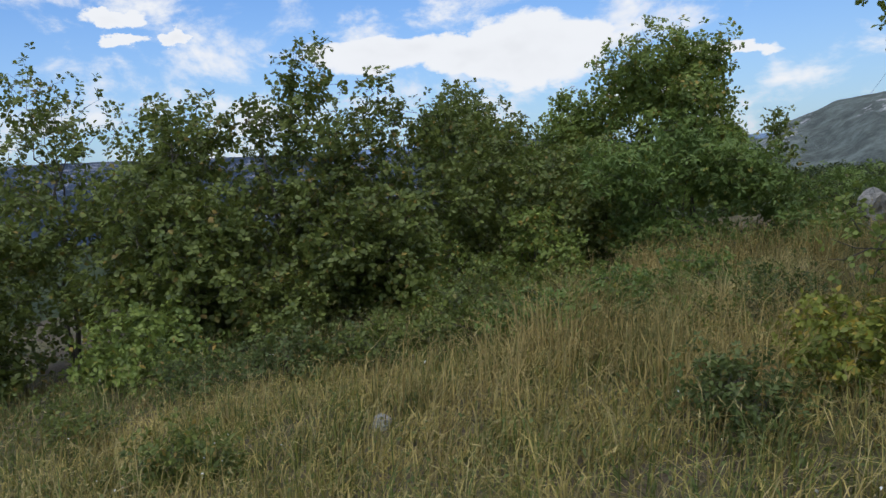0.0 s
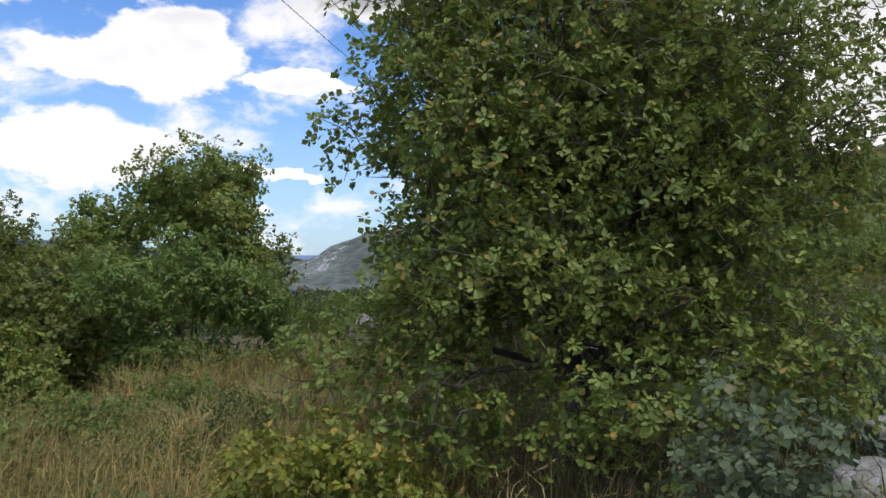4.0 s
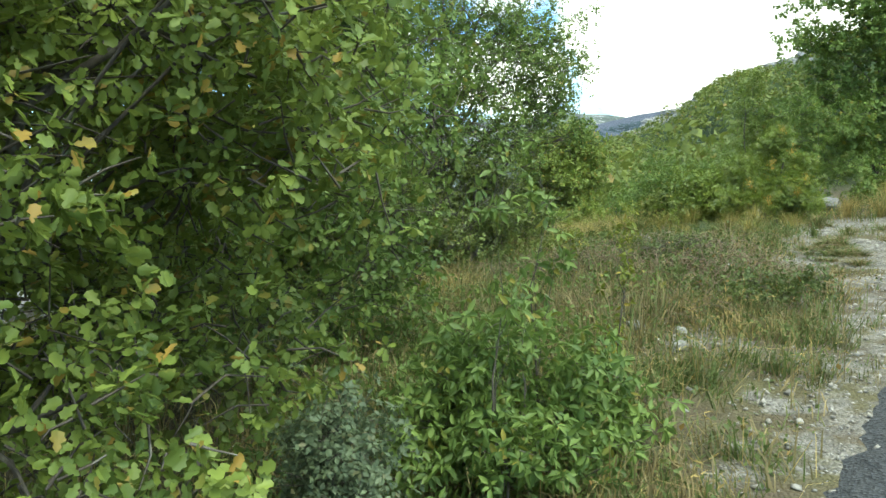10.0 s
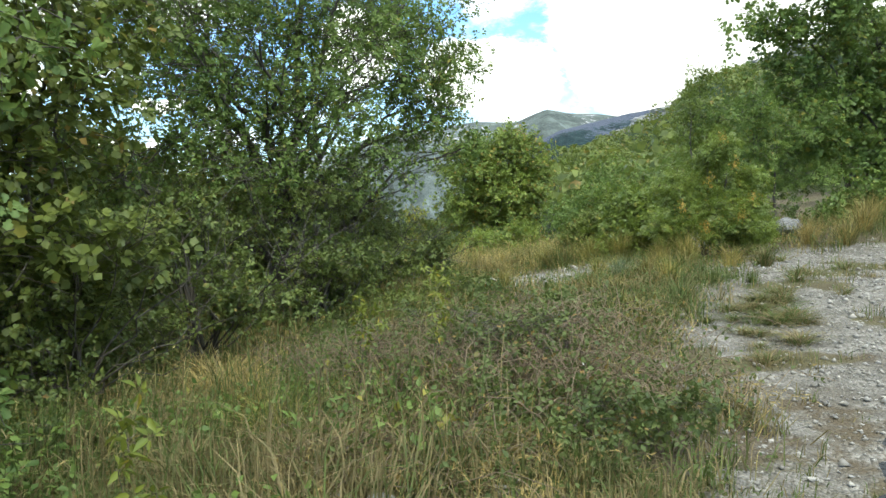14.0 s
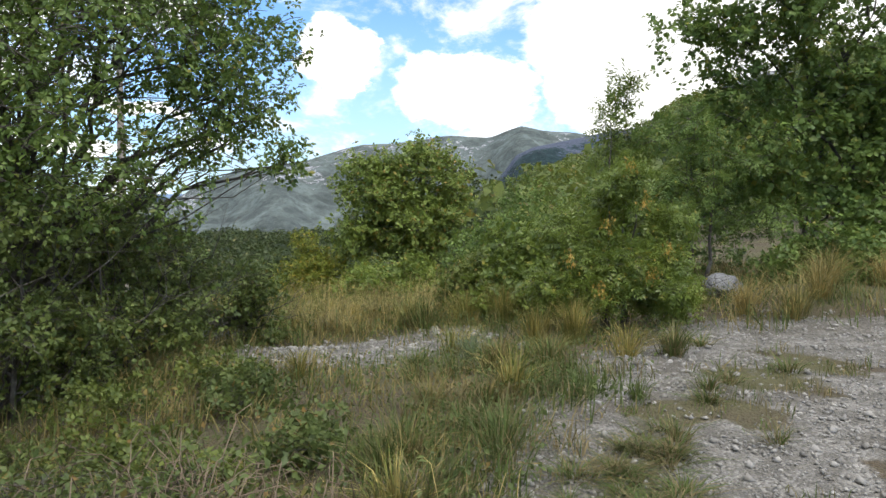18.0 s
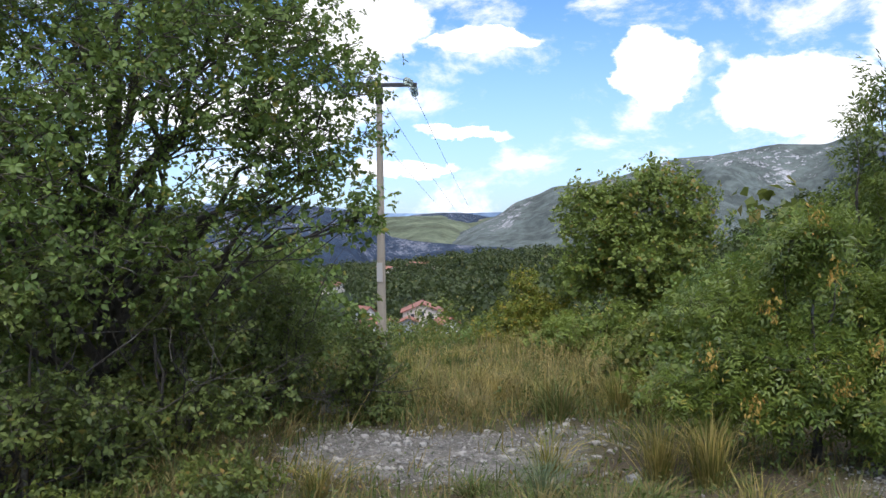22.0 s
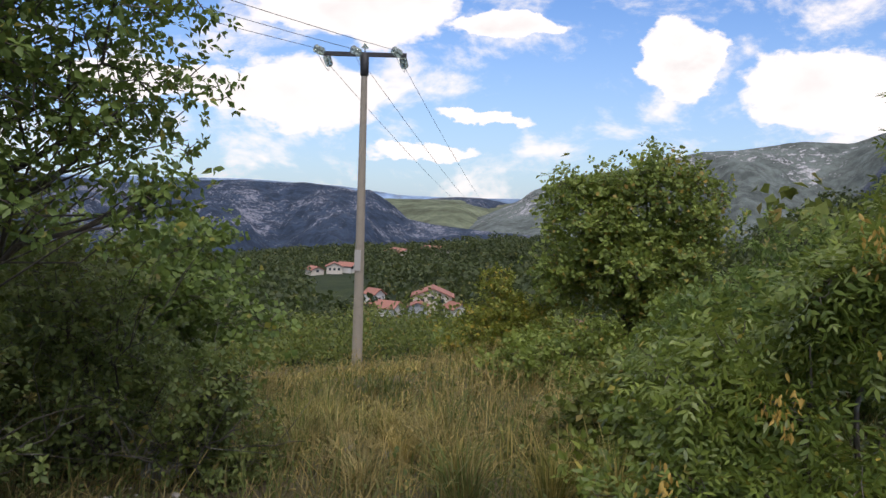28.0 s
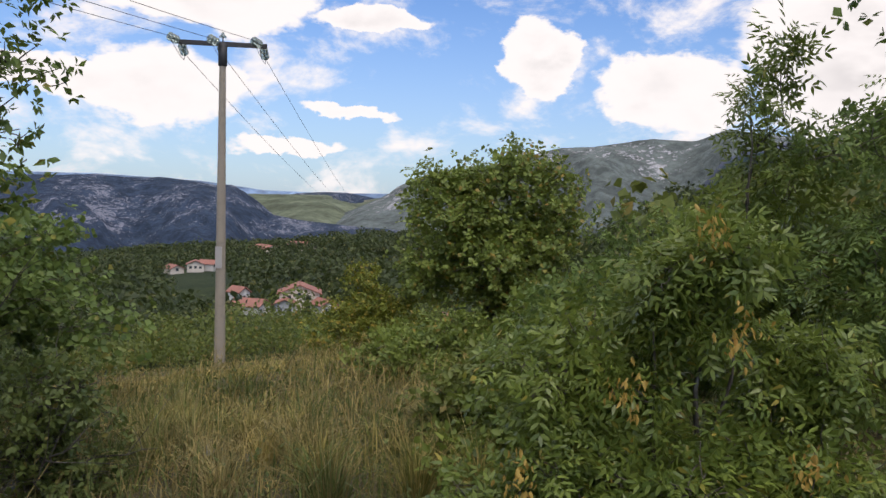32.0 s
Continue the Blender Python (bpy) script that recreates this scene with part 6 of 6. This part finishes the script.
def tangle(spot, wide, tall, count, seed, label):
    """Dead brown stems bent over one another."""
    rng = np.random.default_rng(seed)
    lines = []
    for _ in range(count):
        a = np.array([rng.normal(0, wide * 0.45), rng.normal(0, wide * 0.45), 0.0])
        turn = rng.uniform(0, 6.28)
        b = a + np.array([math.cos(turn), math.sin(turn), 0]) * rng.uniform(0.2, 0.7) + np.array([0, 0, rng.uniform(0, 0.6) * tall])
        lines.append((bent(rng, a, b, rng.uniform(0.2, 0.5) * tall / max(0.3, np.linalg.norm(b - a)), 6, 0.08), np.linspace(0.0042, 0.0018, 6)))
    root = thing("dry_bramble", (*spot, float(ground_height(*spot)) - 0.01), label, "dry bramble", "dead bramble tangles")
    tagged(child("dead_stem", tubes("dead_stem", lines, DEAD, 3), root), kind="stuff")
    picks = np.array([lines[q][0][rng.integers(2, 6)] for q in rng.integers(0, count, count * 4)])
    sprig = leaves("leaf", picks + rng.normal(0, 0.03, picks.shape), rng.normal(0, 1, picks.shape), unit(rng.normal(0, 0.5, picks.shape) + (0, 0, 1.0)), rng.uniform(0.025, 0.05, len(picks)), PLAIN_LEAF, BRAMBLE)
    tagged(child("leaf", sprig, root), kind="stuff")


DEAD = plain_material("dead_stems", (0.22, 0.165, 0.11), 0.85, 60.0, 0.5)
for k, (spot, wide, tall, count) in enumerate([((4.9, 9.0), 0.9, 0.7, 420), ((5.3, 9.8), 0.8, 0.65, 360), ((4.4, 9.6), 0.7, 0.65, 300), ((5.5, 8.8), 0.6, 0.35, 240), ((4.2, 8.3), 0.6, 0.35, 220), ((3.9, 10.4), 0.7, 0.45, 260)]):
    tangle(spot, wide, tall, count, 900 + k, "tangled dead brown bramble stems")

rng2 = np.random.default_rng(61)
for k in range(26):
    a, c = rng2.uniform(10.6, 15.6), rng2.uniform(-3.6, -1.1)
    mat = (FIELD, GREENER, YELLOWER)[k % 3]
    tussock((0.6 * a + 0.8 * c, 0.8 * a - 0.6 * c), rng2.uniform(0.16, 0.4), rng2.uniform(0.2, 0.4), 500, mat, {"field_grass": "mixed green and dry grass tussock", "green_grass": "green grass tuft in a dry clearing", "yellow_grass": "yellow-green arching grass tussock"}[mat.name], 500 + k)

for k in range(40):
    a, c = rng2.normal(12.6, 0.5), rng2.normal(-0.32, 0.24)
    tussock((0.6 * a + 0.8 * c, 0.8 * a - 0.6 * c), rng2.uniform(0.06, 0.13), rng2.uniform(0.14, 0.26), 420, GREENER, "short green grass tuft in gravel", 700 + k)
for k in range(30):
    mat = (YELLOWER, FIELD, PALER)[k % 3]
    tussock((rng2.uniform(4.8, 7.8), rng2.uniform(15.5, 18.2)), rng2.uniform(0.3, 0.5), rng2.uniform(0.25, 0.45), 650, mat, {"field_grass": "mixed green and dry grass tussock", "pale_straw": "tall golden straw grass tussock", "yellow_grass": "yellow-green arching grass tussock"}[mat.name], 560 + k)

# white flower heads over the meadow and the verge
x, y = scatter(rng, 2600, -10, 6, -1, 10, lambda x, y: meadow(x, y) * smooth(0.25, 0.6, wave(x, y, 0.9, 7.0)))
PETALS = plain_material("white_petals", (0.62, 0.62, 0.58), 0.7, 50.0, 0.2)
herbs("white_flowers", x, y, 0.42, 0.02, PETALS, 19, "tiny white flower heads among grass", "flowers")


# ---------------------------------------------------------------- loose stones
def make_stones():
    """Crushed stone over the lay-by, its verge and the cleared patch."""
    rng = np.random.default_rng(77)
    corners = np.array([(1, 0, 0), (-1, 0, 0), (0, 1, 0), (0, -1, 0), (0, 0, 1), (0, 0, -1)], float)
    tri = np.array([(0, 2, 4), (2, 1, 4), (1, 3, 4), (3, 0, 4), (2, 0, 5), (1, 2, 5), (3, 1, 5), (0, 3, 5)])
    x, y = scatter(rng, 80000, 2.0, 13.0, 4.0, 17.0, lambda x, y: gravel_share(x, y) * (0.8 * x - 0.6 * y < 3.2) * 0.75)
    x, y = x[:27000], y[:27000]
    size = rng.gamma(2.0, 0.0040, len(x)) + 0.005
    v = corners[None] * rng.uniform(0.55, 1.25, (len(x), 6, 1)) + rng.normal(0, 0.18, (len(x), 6, 3))
    turn = rng.uniform(0, 6.283, len(x))
    c, s = np.cos(turn)[:, None], np.sin(turn)[:, None]
    v = np.stack([v[..., 0] * c - v[..., 1] * s, v[..., 0] * s + v[..., 1] * c, v[..., 2] * 0.7], -1) * size[:, None, None]
    v = v + np.stack([x, y, ground_height(x, y) + size * 0.25], 1)[:, None]
    f = tri[None] + (np.arange(len(x)) * 6)[:, None, None]
    tagged(new("gravel", mesh_of("gravel", v.reshape(-1, 3), f.reshape(-1, 3), STONE)), "loose crushed limestone gravel", "gravel", kind="stuff")
    kinds = []
    for k in range(7):
        bm = lump(rng, (0, 0, 0), (1.0, rng.uniform(0.6, 0.9), rng.uniform(0.45, 0.65)), 0.3, 1)
        me = bpy.data.meshes.new("stone")
        bm.to_mesh(me)
        bm.free()
        me.materials.append(STONE)
        kinds.append(me)
    ground = bpy.data.objects["ground"]
    x, y = scatter(rng, 1700, 3.5, 10.5, 6.0, 16.0, lambda x, y: gravel_share(x, y) * (0.8 * x - 0.6 * y < 2.5) * np.where((y > 13.6) & (x < 7.6), 1.0, 0.45))
    for px, py in list(zip(x, y))[:280]:
        ob = new("stone", kinds[rng.integers(7)])
        ob.parent = ground
        size = rng.uniform(0.02, 0.055) if py > 13.6 and px < 7.6 else rng.uniform(0.014, 0.03)
        ob.location = (px, py, float(ground_height(px, py)) + size * 0.2)
        ob.scale, ob.rotation_euler = (size, size, size), (0, 0, rng.uniform(0, 6.28))


make_stones()
